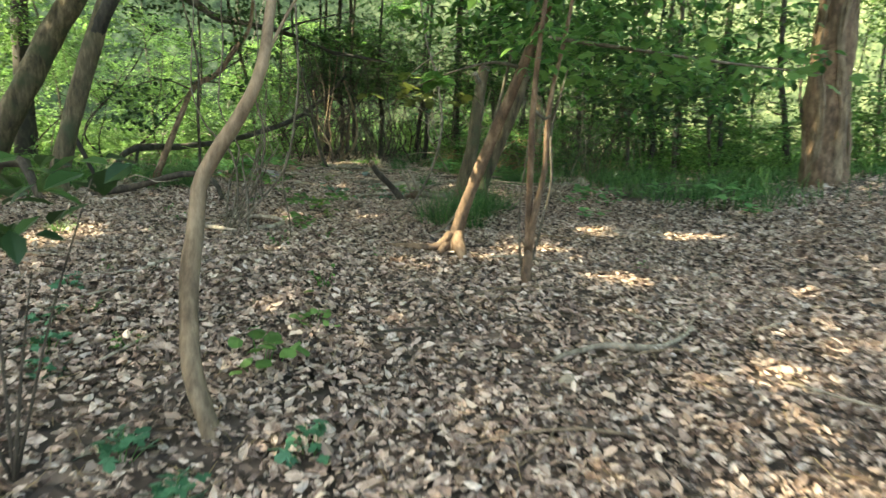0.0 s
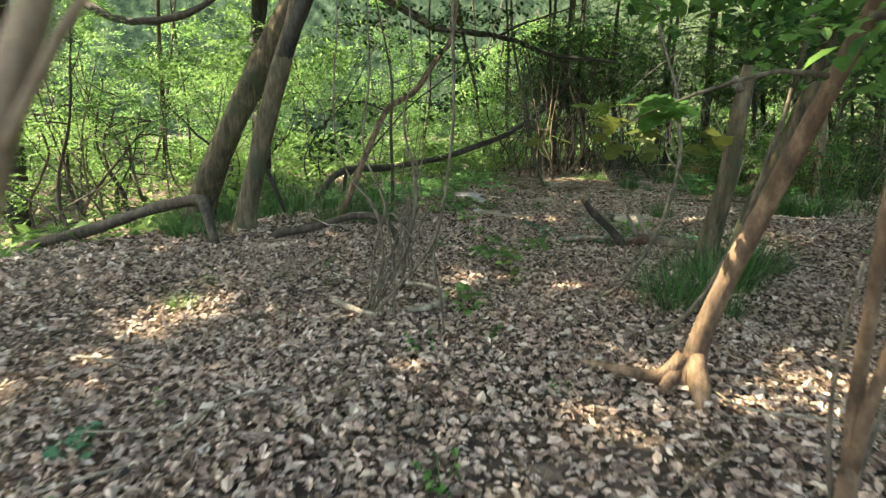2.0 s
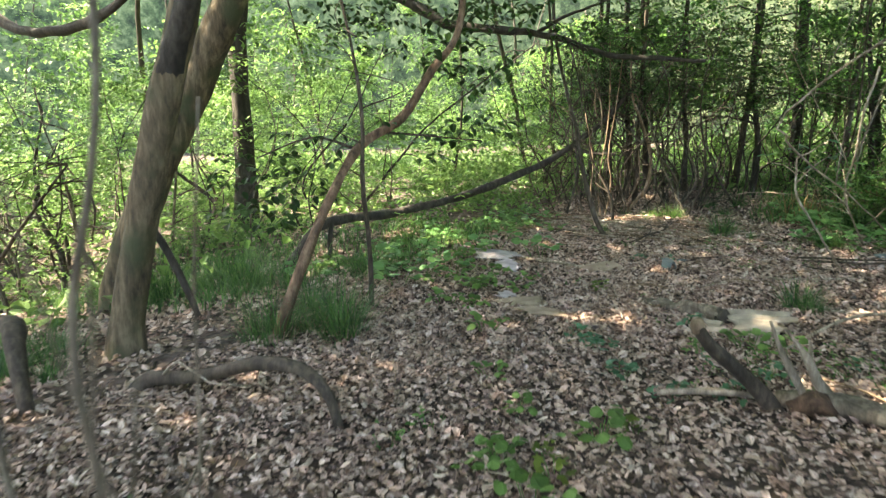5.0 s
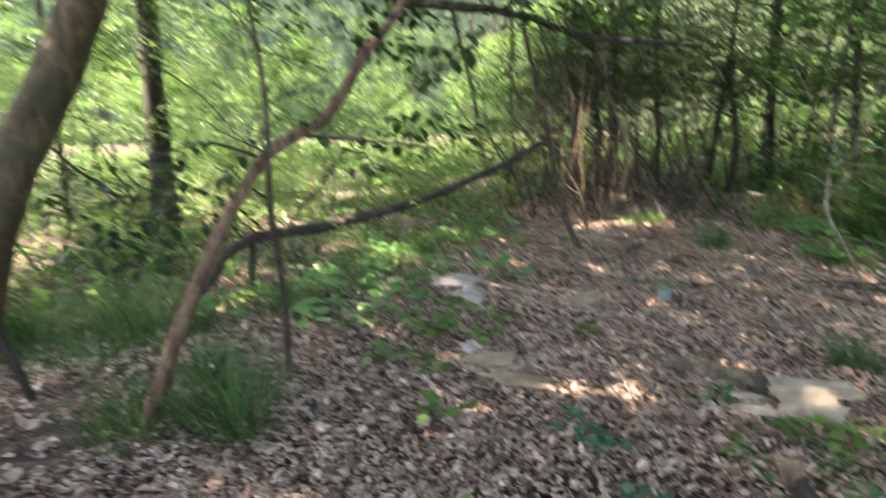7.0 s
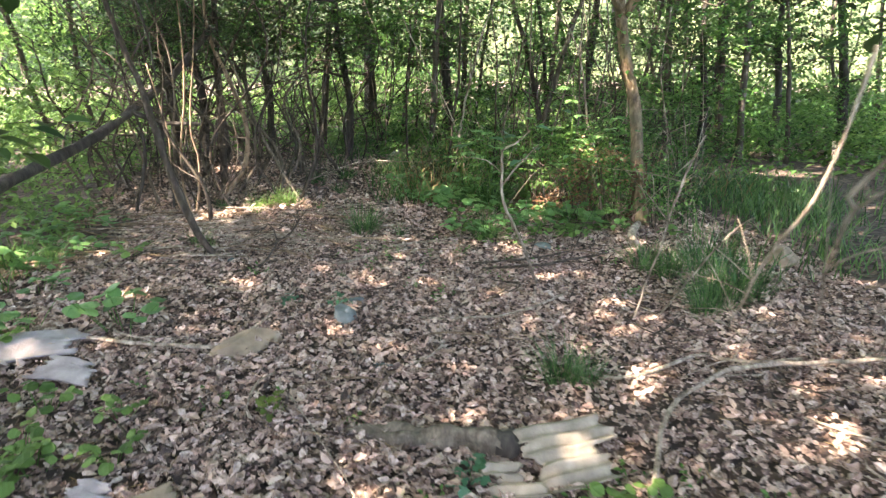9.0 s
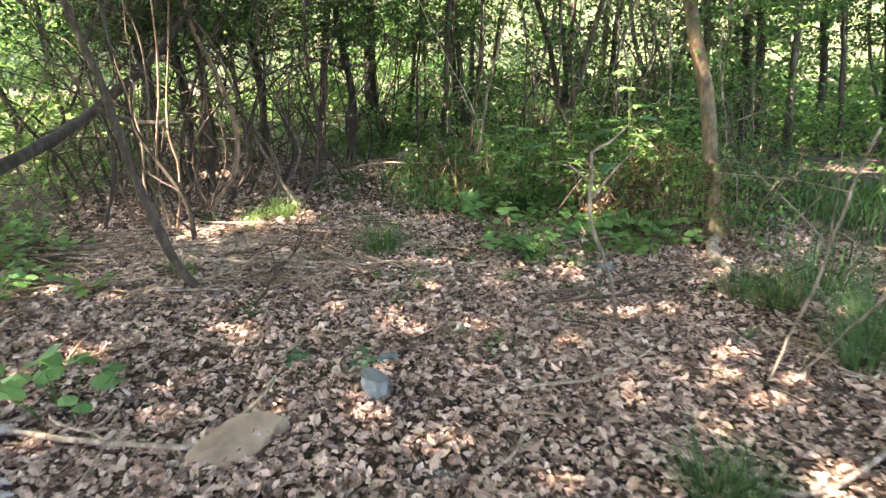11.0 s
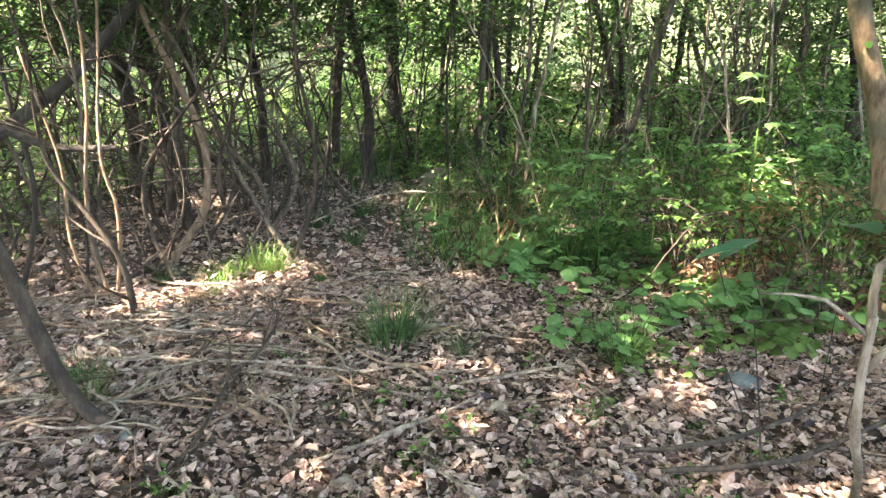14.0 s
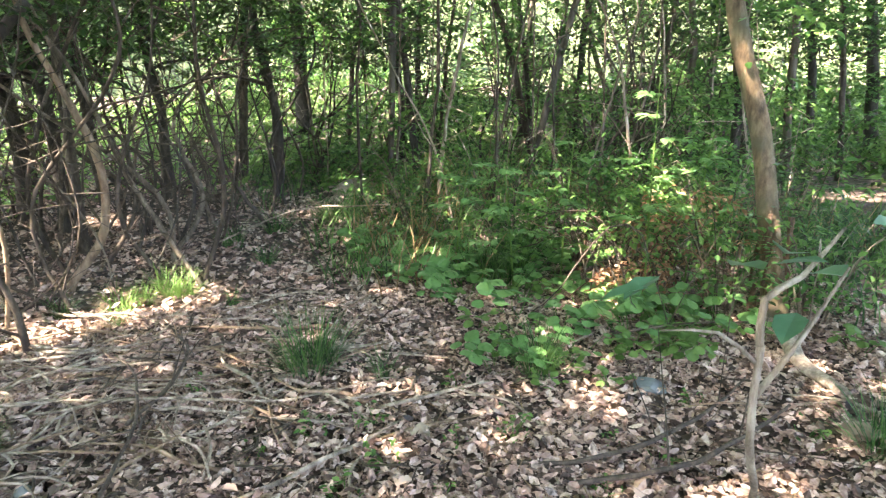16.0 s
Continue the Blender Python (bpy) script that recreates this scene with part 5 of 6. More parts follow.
for k in range(260):
    x, y = (r0.uniform(-3.6, -1.0), r0.uniform(13.2, 15.2)) if k >= 110 else (r0.uniform(-3.2, 2.2), r0.uniform(2.6, 9.5)) if k < 45 else (r0.uniform(-3.8, 1.8), r0.uniform(9.5, 15.5))
    m = pose(x, y, gz(x, y), 0, 0, r0.uniform(0, 360))
    if k < 4:
        base_twigs[k].matrix_world = m
    else:
        copy_thing(base_twigs[k % 4], m)

# ---- stones, boards and rotten log ----


def rock(at, size, mat, label, seed, category="stone"):
    bm = bmesh.new()
    bmesh.ops.create_icosphere(bm, subdivisions=4, radius=1)
    r0 = np.random.default_rng(seed)
    cuts = [(Vector(r0.normal(0, 1, 3)).normalized(), r0.uniform(0.55, 0.85)) for _ in range(12)]
    for w in bm.verts:
        for nrm, d in cuts:
            s = w.co.dot(nrm) - d
            if s > 0:
                w.co -= nrm * s * 0.97
        w.co = Vector((w.co.x * size[0], w.co.y * size[1], w.co.z * size[2])) * (1 + 0.06 * noise.noise(w.co * 3))
    me = bpy.data.meshes.new("stone")
    bm.to_mesh(me)
    bm.free()
    me.materials.append(mat)
    ob = new("stone", me)
    ob.matrix_world = pose(at[0], at[1], gz(at[0], at[1]) + size[2] * 0.35, 0, 0, r0.uniform(0, 360))
    return tagged(ob, label, category)


rock((-1.56, 11.87), (0.12, 0.09, 0.08), M_STONE, "angular blue-grey stone half sunk in leaves", 1)
rock((-2.1, 11.55), (0.24, 0.15, 0.07), M_TAN, "flat tan stone half sunk in leaves", 2)
rock((-1.35, 11.2), (0.12, 0.05, 0.02), M_STONE, "small flat blue-grey stone", 3)
rock((-1.7, 11.25), (0.1, 0.05, 0.02), M_TAN, "small flat tan stone", 13)
rock((0.2, 13.48), (0.1, 0.07, 0.05), M_STONE, "blue-grey stone half sunk in leaves", 4)
rock((0.82, 12.85), (0.11, 0.08, 0.05), M_TAN, "tan stone among grass", 5)
rock((-0.98, 13.36), (0.06, 0.05, 0.05), M_PALE, "small pale stone in the leaf litter", 6)
rock((-2.52, 13.36), (0.05, 0.04, 0.035), M_STONE, "small blue-grey stone at a sapling's foot", 7)
rock((2.0, 4.7), (0.06, 0.05, 0.03), M_PALE, "small pale stone in the leaf litter", 8)
rock((-1.5, 12.15), (0.07, 0.05, 0.035), M_STONE, "small blue-grey stone in leaf litter", 9)
rock((2.08, 12.75), (0.26, 0.16, 0.13), M_TAN, "tan rock in dark grass", 11)
rock((-1.64, 12.96), (0.05, 0.045, 0.03), M_PALE, "small pale stone in the leaf litter", 12)
rock((1.18, 3.55), (0.05, 0.04, 0.03), M_PALE, "small pale stone in the leaf litter", 14)
rock((2.07, 4.58), (0.08, 0.05, 0.025), M_PALE, "flat pale stone in the leaf litter", 15)
rock((2.26, 5.4), (0.06, 0.05, 0.05), M_PALE, "small pale stone in the leaf litter", 16)
rock((-0.6, 19.3), (0.45, 0.2, 0.16), M_PALE, "pale flat rock in the far grass", 10)


def board(at, pts, thick, mat, label, turn, tilt, waves=0.0, name="board", category="board"):
    """Broken flat piece with torn edges, ridged where it is corrugated."""
    r0 = np.random.default_rng(int(abs(at[0] * 97 + at[1] * 31)))
    w, d = pts
    nx, ny = 14, 34
    tear0, tear1 = np.cumsum(r0.normal(0, 0.012, ny)), np.cumsum(r0.normal(0, 0.012, ny))
    step = np.repeat(r0.uniform(-0.07, 0.03, 6), 6)[:ny] * w / 0.36
    v = []
    for side in (thick, 0.0):
        for q in range(ny):
            y = d * (q / (ny - 1) - 0.5)
            x0, x1 = -w / 2 + tear0[q] - step[q] * 0.5, w / 2 + tear1[q] + step[q]
            for p in range(nx):
                s = p / (nx - 1)
                v.append((x0 + (x1 - x0) * s, y + 0.004 * math.sin(9 * s + at[0]), side + waves * math.sin(y * 95) + 0.006 * math.sin(4 * s + y * 6)))
    f, m = [], nx * ny
    for q in range(ny - 1):
        for p in range(nx - 1):
            a = q * nx + p
            f += [(a, a + 1, a + nx + 1, a + nx), (m + a, m + a + nx, m + a + nx + 1, m + a + 1)]
    for q in range(ny - 1):
        a, e = q * nx, q * nx + nx - 1
        f += [(a, a + nx, m + a + nx, m + a), (e, m + e, m + e + nx, e + nx)]
    for p in range(nx - 1):
        a, e = p, (ny - 1) * nx + p
        f += [(a, m + a, m + a + 1, a + 1), (e, e + 1, m + e + 1, m + e)]
    ob = new(name, to_mesh(name, v, f, mat, True))
    ob.matrix_world = pose(at[0], at[1], gz(at[0], at[1]) + at[2], tilt[0], tilt[1], turn)
    return tagged(ob, label, category)


board((-0.66, 10.24, 0.085), (0.34, 0.36), 0.008, M_PALE, "broken corrugated pale board sunlit on a log", 6, (15, -5), 0.012, "corrugated_board")
board((-0.86, 10.14, 0.05), (0.22, 0.2), 0.012, M_PALE, "broken piece of corrugated pale board", -12, (10, -10), 0.011, "corrugated_board")
board((-3.31, 11.66, 0.05), (0.36, 0.3), 0.012, M_BOARD, "flat broken lilac-white board lying on leaves", 20, (8, 3), 0, "flat_board")
board((-3.04, 11.36, 0.055), (0.34, 0.2), 0.012, M_BOARD, "small broken lilac-white board lying on leaves", -15, (8, 5), 0, "flat_board")
board((-2.27, 10.1, 0.045), (0.26, 0.2), 0.008, M_TAN, "flat tan broken board lying on leaves", 35, (5, -3), 0, "flat_board")
board((-2.5, 10.25, 0.045), (0.22, 0.15), 0.008, M_BOARD, "flat faded broken board lying on leaves", -10, (4, 4), 0, "flat_board")
board((-2.0, 9.85, 0.045), (0.34, 0.16), 0.008, M_TAN, "flat tan broken board lying on leaves", 20, (5, 2), 0, "flat_board")
t = thing("rotten_log", on_ground((-1.2, 10.45)), "short rotten log with a dark hollow end", "log")
stem("log", [(-1.55, 10.55, 0.02), (-1.35, 10.5, 0.035), (-1.1, 10.44, 0.04), (-0.85, 10.36, 0.04)], (0.025, 0.048, 0.052, 0.048), M_STEM, t, sides=16, lump=0.34, step=0.025)
stem("hollow_end", [(-0.9, 10.375, 0.045), (-0.84, 10.355, 0.045), (-0.8, 10.34, 0.04)], (0.05, 0.052, 0.03), M_BARK_DARK, t, "dark rotten end", sides=10, lump=0.25, step=0.02)

# ---- grass tufts ----


def tuft_mesh(n, spread, hh, seed, mat):
    r0 = np.random.default_rng(seed)
    a, d = r0.uniform(0, 6.28, n), spread * np.sqrt(r0.uniform(0, 1, n))
    at = np.column_stack([d * np.cos(a), d * np.sin(a), np.full(n, -0.01)])
    lean = 1.5 - np.abs(r0.normal(0.0, 0.34, n)) - 0.4 * d / spread
    yaw = a - math.pi / 2 + r0.normal(0, 0.7, n)
    size = hh * r0.uniform(0.35, 1.25, n)
    # blades bend outwards: the blade's own lift turns to the back
    sh = (BLADE[0] * np.array([1, 1, -1.0]), BLADE[1])
    v, f = leaves(sh, at, yaw, lean, r0.normal(0, 0.15, n), size, np.full(n, 0.0062))
    return to_mesh("grass", v, f, mat)


TUFTS = [tuft_mesh(190, 0.12, 0.32, 1, M_GRASS), tuft_mesh(120, 0.09, 0.26, 2, M_GRASS), tuft_mesh(360, 0.27, 0.34, 3, M_GRASS), tuft_mesh(130, 0.09, 0.2, 4, M_BRIGHT), tuft_mesh(200, 0.2, 0.28, 5, M_DRYGRASS)]


def tuft(x, y, kind, s=1.0, label="", k=0):
    ob = thing("grass_tuft", (x, y, gz(x, y)), label or ("dry brown grass tuft", "tuft of dark green grass")[kind != 4], "grass", "grass tufts")
    ob.rotation_euler[2] = k * 1.7
    ob.scale = (s * 0.9, s * (0.9 + 0.2 * math.sin(3.0 * k)), s * 1.3)
    part("grass", TUFTS[kind], ob)


tuft_list = [(-2.6, 15.3, 3, 0.9), (-2.95, 15.3, 1, 0.6), (0.28, 7.0, 2, 0.9), (0.45, 7.25, 0, 1), (0.6, 6.9, 1, 1), (0.45, 7.9, 2, 0.9), (0.7, 8.2, 2, 1), (0.62, 7.6, 0, 1), (-4.45, 7.3, 0, 1), (-4.7, 7.5, 1, 1), (-4.2, 7.45, 1, 0.9), (-4.9, 7.8, 2, 0.8),
             (-3.25, 8.95, 2, 1), (-3.0, 8.75, 0, 1.1), (-3.5, 8.6, 2, 1), (-3.7, 9.2, 0, 1.0), (-5.1, 9.8, 2, 1.1), (-5.6, 10.1, 2, 1.1), (-4.6, 9.9, 0, 1.1), (-6.2, 9.6, 2, 1.2), (-4.1, 10.4, 2, 0.9),
             (-0.42, 10.95, 0, 0.75), (-0.3, 10.9, 1, 0.7), (-1.42, 14.08, 0, 1), (-1.36, 14.2, 1, 1), (-0.28, 13.75, 0, 0.8), (-0.2, 13.85, 1, 0.9), (-1.05, 13.95, 1, 0.6), (0.02, 15.2, 2, 1), (0.2, 15.4, 0, 1.3), (-0.1, 15.3, 0, 1.1),
             (-2.36, 15.62, 3, 1.2), (-2.28, 15.6, 3, 1), (-2.5, 15.45, 3, 0.8), (-0.95, 17.7, 2, 0.9), (-0.75, 17.8, 0, 1), (0.85, 12.75, 0, 0.8), (1.0, 12.6, 2, 0.7), (1.35, 12.7, 2, 0.9), (1.0, 11.9, 2, 0.9), (1.3, 12.1, 2, 0.9), (0.8, 11.7, 0, 0.8),
             (-2.9, 13.85, 1, 0.7), (-2.82, 13.7, 3, 0.7), (-3.9, 13.3, 0, 0.7), (-2.55, 15.0, 1, 0.5), (-1.9, 15.3, 1, 0.5), (-1.7, 16.3, 1, 0.8), (-1.6, 12.8, 1, 0.25), (-2.35, 5.5, 3, 0.6), (-2.0, 16.9, 0, 0.8), (-1.6, 17.3, 0, 0.8)]
for k, (x, y, kd, s) in enumerate(tuft_list):
    tuft(x, y, kd, s, k=k)


def meadow(name, label, n, box, hh, seed, mat, keep=None):
    r0 = np.random.default_rng(seed)
    x, y = r0.uniform(box[0], box[1], n), r0.uniform(box[2], box[3], n)
    d = np.sin(1.3 * x + 0.5) * np.sin(1.1 * y) + 0.6 * np.sin(2.9 * x - y) + r0.normal(0, 0.5, n)
    m = d > -0.1
    if keep is not None:
        m &= keep(x, y)
    x, y = x[m], y[m]
    n = len(x)
    sh = (BLADE[0] * np.array([1, 1, -1.0]), BLADE[1])
    v, f = leaves(sh, np.column_stack([x, y, hgt(x, y) - 0.01]), r0.uniform(0, 6.28, n), 1.45 - np.abs(r0.normal(0, 0.45, n)), r0.normal(0, 0.15, n), hh * r0.uniform(0.5, 1.2, n), np.full(n, 0.012))
    tagged(new(name, to_mesh(name, v, f, mat)), label, "grass", kind="stuff")


meadow("grass_rise", "dark green grass on the shaded rise", 9000, (2.6, 9.5, 8.2, 15.5), 0.34, 1, M_GRASS, lambda x, y: y > 8.6 + 0.2 * np.sin(3 * x) - 0.15 * (x - 2.6))
meadow("undergrowth_grass", "long dark grass among the low bushes", 5200, (-1.3, 3.6, 15.4, 19.0), 0.4, 4, M_GRASS, lambda x, y: x > -1.4 + 0.12 * (y - 15) + 0.2 * np.sin(4 * y))
meadow("dry_undergrowth", "dry straw-coloured stalks among the low bushes", 1500, (-1.2, 3.4, 15.0, 19.5), 0.6, 5, M_DRYGRASS, lambda x, y: x > -0.9)
meadow("grass_glade", "dark green grass behind the glade", 9000, (-2.2, 4.5, 18.2, 24), 0.36, 2, M_GRASS)
meadow("grass_edge", "dark green grass at the wood edge", 6000, (1.6, 6.5, 12.2, 16.5), 0.32, 3, M_GRASS, lambda x, y: ~((x > 4.4) & (y > 16.2)))
meadow("grass_hollow", "green grass in the hollow under the trees", 8000, (-9, -3.9, 9.0, 13.5), 0.3, 4, M_GRASS)

# ---- low leafy plants ----


def herb(n, spread, hh, size, mat, seed, shape, label, name="low_plant", category="plant"):
    t = thing(name, (0, 0, 0), label, category, label)
    r0 = np.random.default_rng(seed)
    pts = []
    for k in range(n):
        a, d = r0.uniform(0, 6.28), spread * math.sqrt(r0.uniform(0, 1))
        x, y, z = d * math.cos(a), d * math.sin(a), hh * r0.uniform(0.35, 1.0)
        v, f = tube([(x * 0.3, y * 0.3, -0.02), (x * 0.7, y * 0.7, z * 0.6), (x, y, z)], (0.0035, 0.002), 4, 0.08, 0.05, 0, k)
        part("stalk", to_mesh("stalk", v, f, M_LEAF, True), t)
        for j in range(r0.integers(2, 4)):
            pts.append((x + r0.normal(0, size * 0.4), y + r0.normal(0, size * 0.4), z + r0.normal(0, 0.02)))
    pts = np.array(pts)
    m = len(pts)
    v, f = leaves(shape, pts, r0.uniform(0, 6.28, m), r0.normal(-0.15, 0.25, m), r0.normal(0, 0.3, m), r0.uniform(0.7, 1.25, m) * size)
    part("foliage", to_mesh("foliage", v, f, mat), t)
    return t


H_BLUE = herb(9, 0.16, 0.2, 0.085, M_BLUEGREEN, 1, LOBED, "low plant with blue-green lobed leaves")
H_GREEN = herb(7, 0.17, 0.18, 0.068, M_BRIGHT, 2, ROUND, "low plant with light green round leaves")
H_SMALL = herb(8, 0.12, 0.1, 0.045, M_LEAF, 3, OVAL, "small low green weed")
H_YELLOW = herb(5, 0.14, 0.2, 0.08, M_YELLOW, 4, LOBED, "seedling with yellow-green lobed leaves")
H_VINE = herb(8, 0.28, 0.26, 0.1, M_VINE, 5, ROUND, "trailing plant with round green leaves")
spots = [(H_VINE, [(-0.3, 15.3), (0.2, 15.6), (0.5, 15.9), (-0.7, 15.9), (0.7, 15.4), (-0.9, 16.5), (-0.4, 16.7), (0.5, 14.7), (0.3, 14.2), (1.3, 14.6), (1.6, 14.3), (0.1, 14.3), (0.35, 14.5), (-0.1, 14.6), (0.25, 14.9), (0.6, 14.35), (0.75, 14.1), (1.0, 14.0), (-0.35, 14.9), (-0.6, 15.2), (-0.5, 15.7), (0.0, 15.7), (-0.2, 16.2), (0.4, 15.3), (0.45, 14.05), (1.2, 13.8), (0.85, 14.35), (-4.3, 12.3), (-4.0, 11.6), (-3.7, 12.6), (-4.6, 11.6), (-3.5, 11.9), (-4.2, 13.2), (-3.7, 13.6), (-4.9, 12.8), (-5.3, 12.0), (-2.9, 11.9), (-3.4, 10.9), (-4.0, 10.9), (1.7, 9.6), (2.0, 10.2)]),
         (H_GREEN, [(0.9, 14.2), (0.7, 14.25), (-0.3, 13.6), (-0.1, 13.75), (0.05, 13.55), (0.55, 14.2), (-2.6, 10.9), (-2.9, 10.6), (-1.5, 8.3), (-1.4, 7.9), (-1.8, 8.6), (-0.85, 6.4), (-0.75, 6.2), (-2.2, 9.3), (-3.9, 14.0), (-4.3, 14.4), (1.5, 13.5)]),
         (H_BLUE, [(-1.6, 9.5), (-1.45, 9.4), (-1.95, 12.25), (-1.6, 12.1), (0.35, 3.0), (0.45, 2.7), (0.05, 2.75), (-0.2, 2.9), (-0.9, 8.9), (-0.8, 9.5), (-0.45, 9.4), (-1.2, 9.0)]),
         (H_YELLOW, [(-0.88, 7.3), (-0.75, 7.05), (-1.25, 8.0), (-1.1, 7.8), (-0.95, 8.4), (-1.9, 10.8), (0.3, 2.55), (0.1, 2.5)]),
         (H_SMALL, [(-1.15, 13.2), (-1.25, 13.5), (-1.35, 13.0), (-1.0, 12.9), (-0.6, 13.2), (0.35, 13.3), (-0.2, 13.1), (-1.7, 13.4), (-2.3, 13.0), (-1.5, 10.6), (-0.7, 9.9), (-0.9, 9.75), (-0.4, 10.1), (-1.9, 10.9), (-2.2, 10.9), (-2.6, 11.2), (-1.2, 10.1), (-0.5, 5.9), (-1.9, 6.4), (-1.7, 5.7), (-2.3, 6.8), (1.8, 5.5), (-1.1, 12.45), (-0.5, 12.7), (0.6, 12.9)])]
for proto, more in ((0, [(-0.2, 13.75), (0.05, 13.95), (-0.45, 13.85), (-0.7, 15.6)]), (1, [(0.0, 3.5), (0.08, 3.9), (-1.41, 7.8), (-1.09, 7.56), (-1.06, 8.2), (-3.44, 10.4), (-2.6, 9.8), (-2.9, 10.4), (-3.2, 10.6), (-3.0, 11.0), (-3.6, 11.4), (-0.63, 9.84), (-0.4, 9.9)]),
                    (2, [(-1.08, 3.76), (-1.28, 4.16), (-0.75, 3.3), (-0.9, 3.5), (-1.03, 10.17)]), (4, [(-1.2, 3.4), (-1.0, 3.9), (-1.5, 3.8), (-0.6, 3.6), (-0.5, 9.8), (-0.75, 9.95), (-0.3, 9.75), (0.1, 9.9), (-0.6, 9.6), (-0.9, 9.8)])):
    spots[proto][1].extend(more)
r0 = np.random.default_rng(90)
for proto, n, box in ((0, 12, (-5.2, -3.3, 10.0, 13.6)), (1, 26, (-5.2, -3.3, 10.4, 13.6)), (1, 4, (-3.3, -2.4, 9.6, 11.0)), (1, 12, (-0.5, 1.4, 13.8, 15.2)), (0, 6, (-0.9, 0.6, 14.6, 16.6)), (1, 6, (-0.3, 0.7, 13.5, 14.0)), (0, 8, (-4.9, -3.6, 13.4, 15.6)), (4, 22, (-0.9, 0.6, 9.0, 10.1)), (2, 3, (-0.9, 0.5, 9.0, 9.9)), (4, 14, (-3.0, 0.6, 12.0, 14.2)), (4, 10, (-2.6, 0.8, 4.5, 8.5)), (0, 12, (1.5, 4.0, 8.0, 10.5))):
    spots[proto][1].extend((r0.uniform(box[0], box[1]), r0.uniform(box[2], box[3])) for _ in range(n))
r0 = np.random.default_rng(91)
for proto, where in spots:
    for k, (x, y) in enumerate(where):
        m = pose(x, y, gz(x, y), 0, 0, r0.uniform(0, 360)) @ Matrix.Scale(r0.uniform(0.6, 1.05), 4)
        if k == 0:
            proto.matrix_world = m
        else:
            copy_thing(proto, m)

# leafy young shrub close to the first steps
t = thing("young_shrub", on_ground((-0.42, 2.75)), "young shrub with dark glossy leaves on thin stems", "shrub")
g = gz(-0.42, 2.75)
for k, (u, w, hh) in enumerate([(0.12, -0.02, 0.62), (-0.1, 0.1, 0.8), (0.2, 0.12, 0.85), (-0.25, -0.05, 0.7)]):
    stem("stem", [(-0.42, 2.75, g - 0.02), (-0.42 + 0.5 * u, 2.75 + 0.5 * w, g + 0.55 * hh), (-0.42 + u, 2.75 + w, g + hh)], (0.006, 0.004, 0.002), M_STEM_DARK, t, sides=6, seed=k)
crown(t, [(60, (-0.4, 2.75, g + 0.8), (0.28, 0.2, 0.16))], 0.1, M_DARKLEAF, 1717)

# sunlit bush by the ochre tree
t = thing("bush", on_ground((0.8, 14.75)), "tangled bush with small green leaves and dry brown stems, sunlit", "bush")
r0 = np.random.default_rng(55)
for k in range(34):
    a, ln = r0.uniform(0, 6.28), r0.uniform(0.3, 0.95)
    x, y = 0.8 + r0.normal(0, 0.18), 14.75 + r0.normal(0, 0.18)
    stem("cane", [(x, y, -0.02), (x + 0.35 * ln * math.cos(a), y + 0.3 * ln * math.sin(a), 0.55 * ln + 0.1), (x + 0.8 * ln * math.cos(a), y + 0.7 * ln * math.sin(a), (0.6 + 0.35 * math.sin(5 * k)) * ln), (x + 1.0 * ln * math.cos(a), y + 0.9 * ln * math.sin(a), (0.55 + 0.45 * math.sin(5 * k)) * ln)], (0.007, 0.005, 0.003), (M_STEM, M_ROT, M_STEM_DARK)[k % 3], t, sides=5, step=0.12, wander=0.03, seed=k)
crown(t, [(900, (0.8, 14.8, 0.62), (0.75, 0.6, 0.42)), (500, (1.25, 14.9, 0.75), (0.5, 0.45, 0.4)), (500, (0.2, 15.1, 0.5), (0.5, 0.5, 0.3)), (600, (0.0, 16.2, 0.55), (0.8, 0.6, 0.4)), (500, (1.6, 15.6, 0.6), (0.7, 0.6, 0.5))], 0.055, M_LEAF, 56)
# sunlit front of the bush, brightened by a lighter leaf colour
crown(t, [(230, (0.85, 14.55, 0.55), (0.5, 0.3, 0.3))], 0.05, M_BRIGHT, 57, OVAL, "light green leaves, sunlight put into their colour", "foliage")
crown(t, [(420, (1.0, 14.7, 0.5), (0.5, 0.35, 0.35)), (260, (0.75, 14.55, 0.2), (0.4, 0.25, 0.16)), (160, (1.35, 14.4, 0.6), (0.2, 0.2, 0.4))], 0.05, M_DRYLEAF, 59, OVAL, "dry brown withered leaves", "dry_foliage")


def undergrowth(x, y, wide, high, n, seed, mat, label):
    t = thing("bush", on_ground((x, y)), label, "bush", "low bushes of the undergrowth")
    r0 = np.random.default_rng(seed)
    g = gz(x, y)
    for k in range(14):
        a, ln = r0.uniform(0, 6.28), r0.uniform(0.5, 1.1)
        u, w = wide * ln * math.cos(a), wide * ln * math.sin(a)
        stem("cane", [(x + 0.2 * u, y + 0.2 * w, g - 0.02), (x + 0.5 * u, y + 0.5 * w, g + high * ln * 0.7), (x + 0.8 * u, y + 0.8 * w, g + high * ln), (x + 1.1 * u, y + 1.1 * w, g + high * ln * 0.85)], (0.006, 0.004, 0.002), (M_STEM, M_DEADWOOD, M_STEM_DARK)[k % 3], t, sides=4, step=0.15, wander=0.012, seed=seed + k)
    crown(t, [(n, (x, y, g + high * 0.6), (wide, wide, high * 0.5))], 0.05, mat, seed, OVAL, "", "foliage")


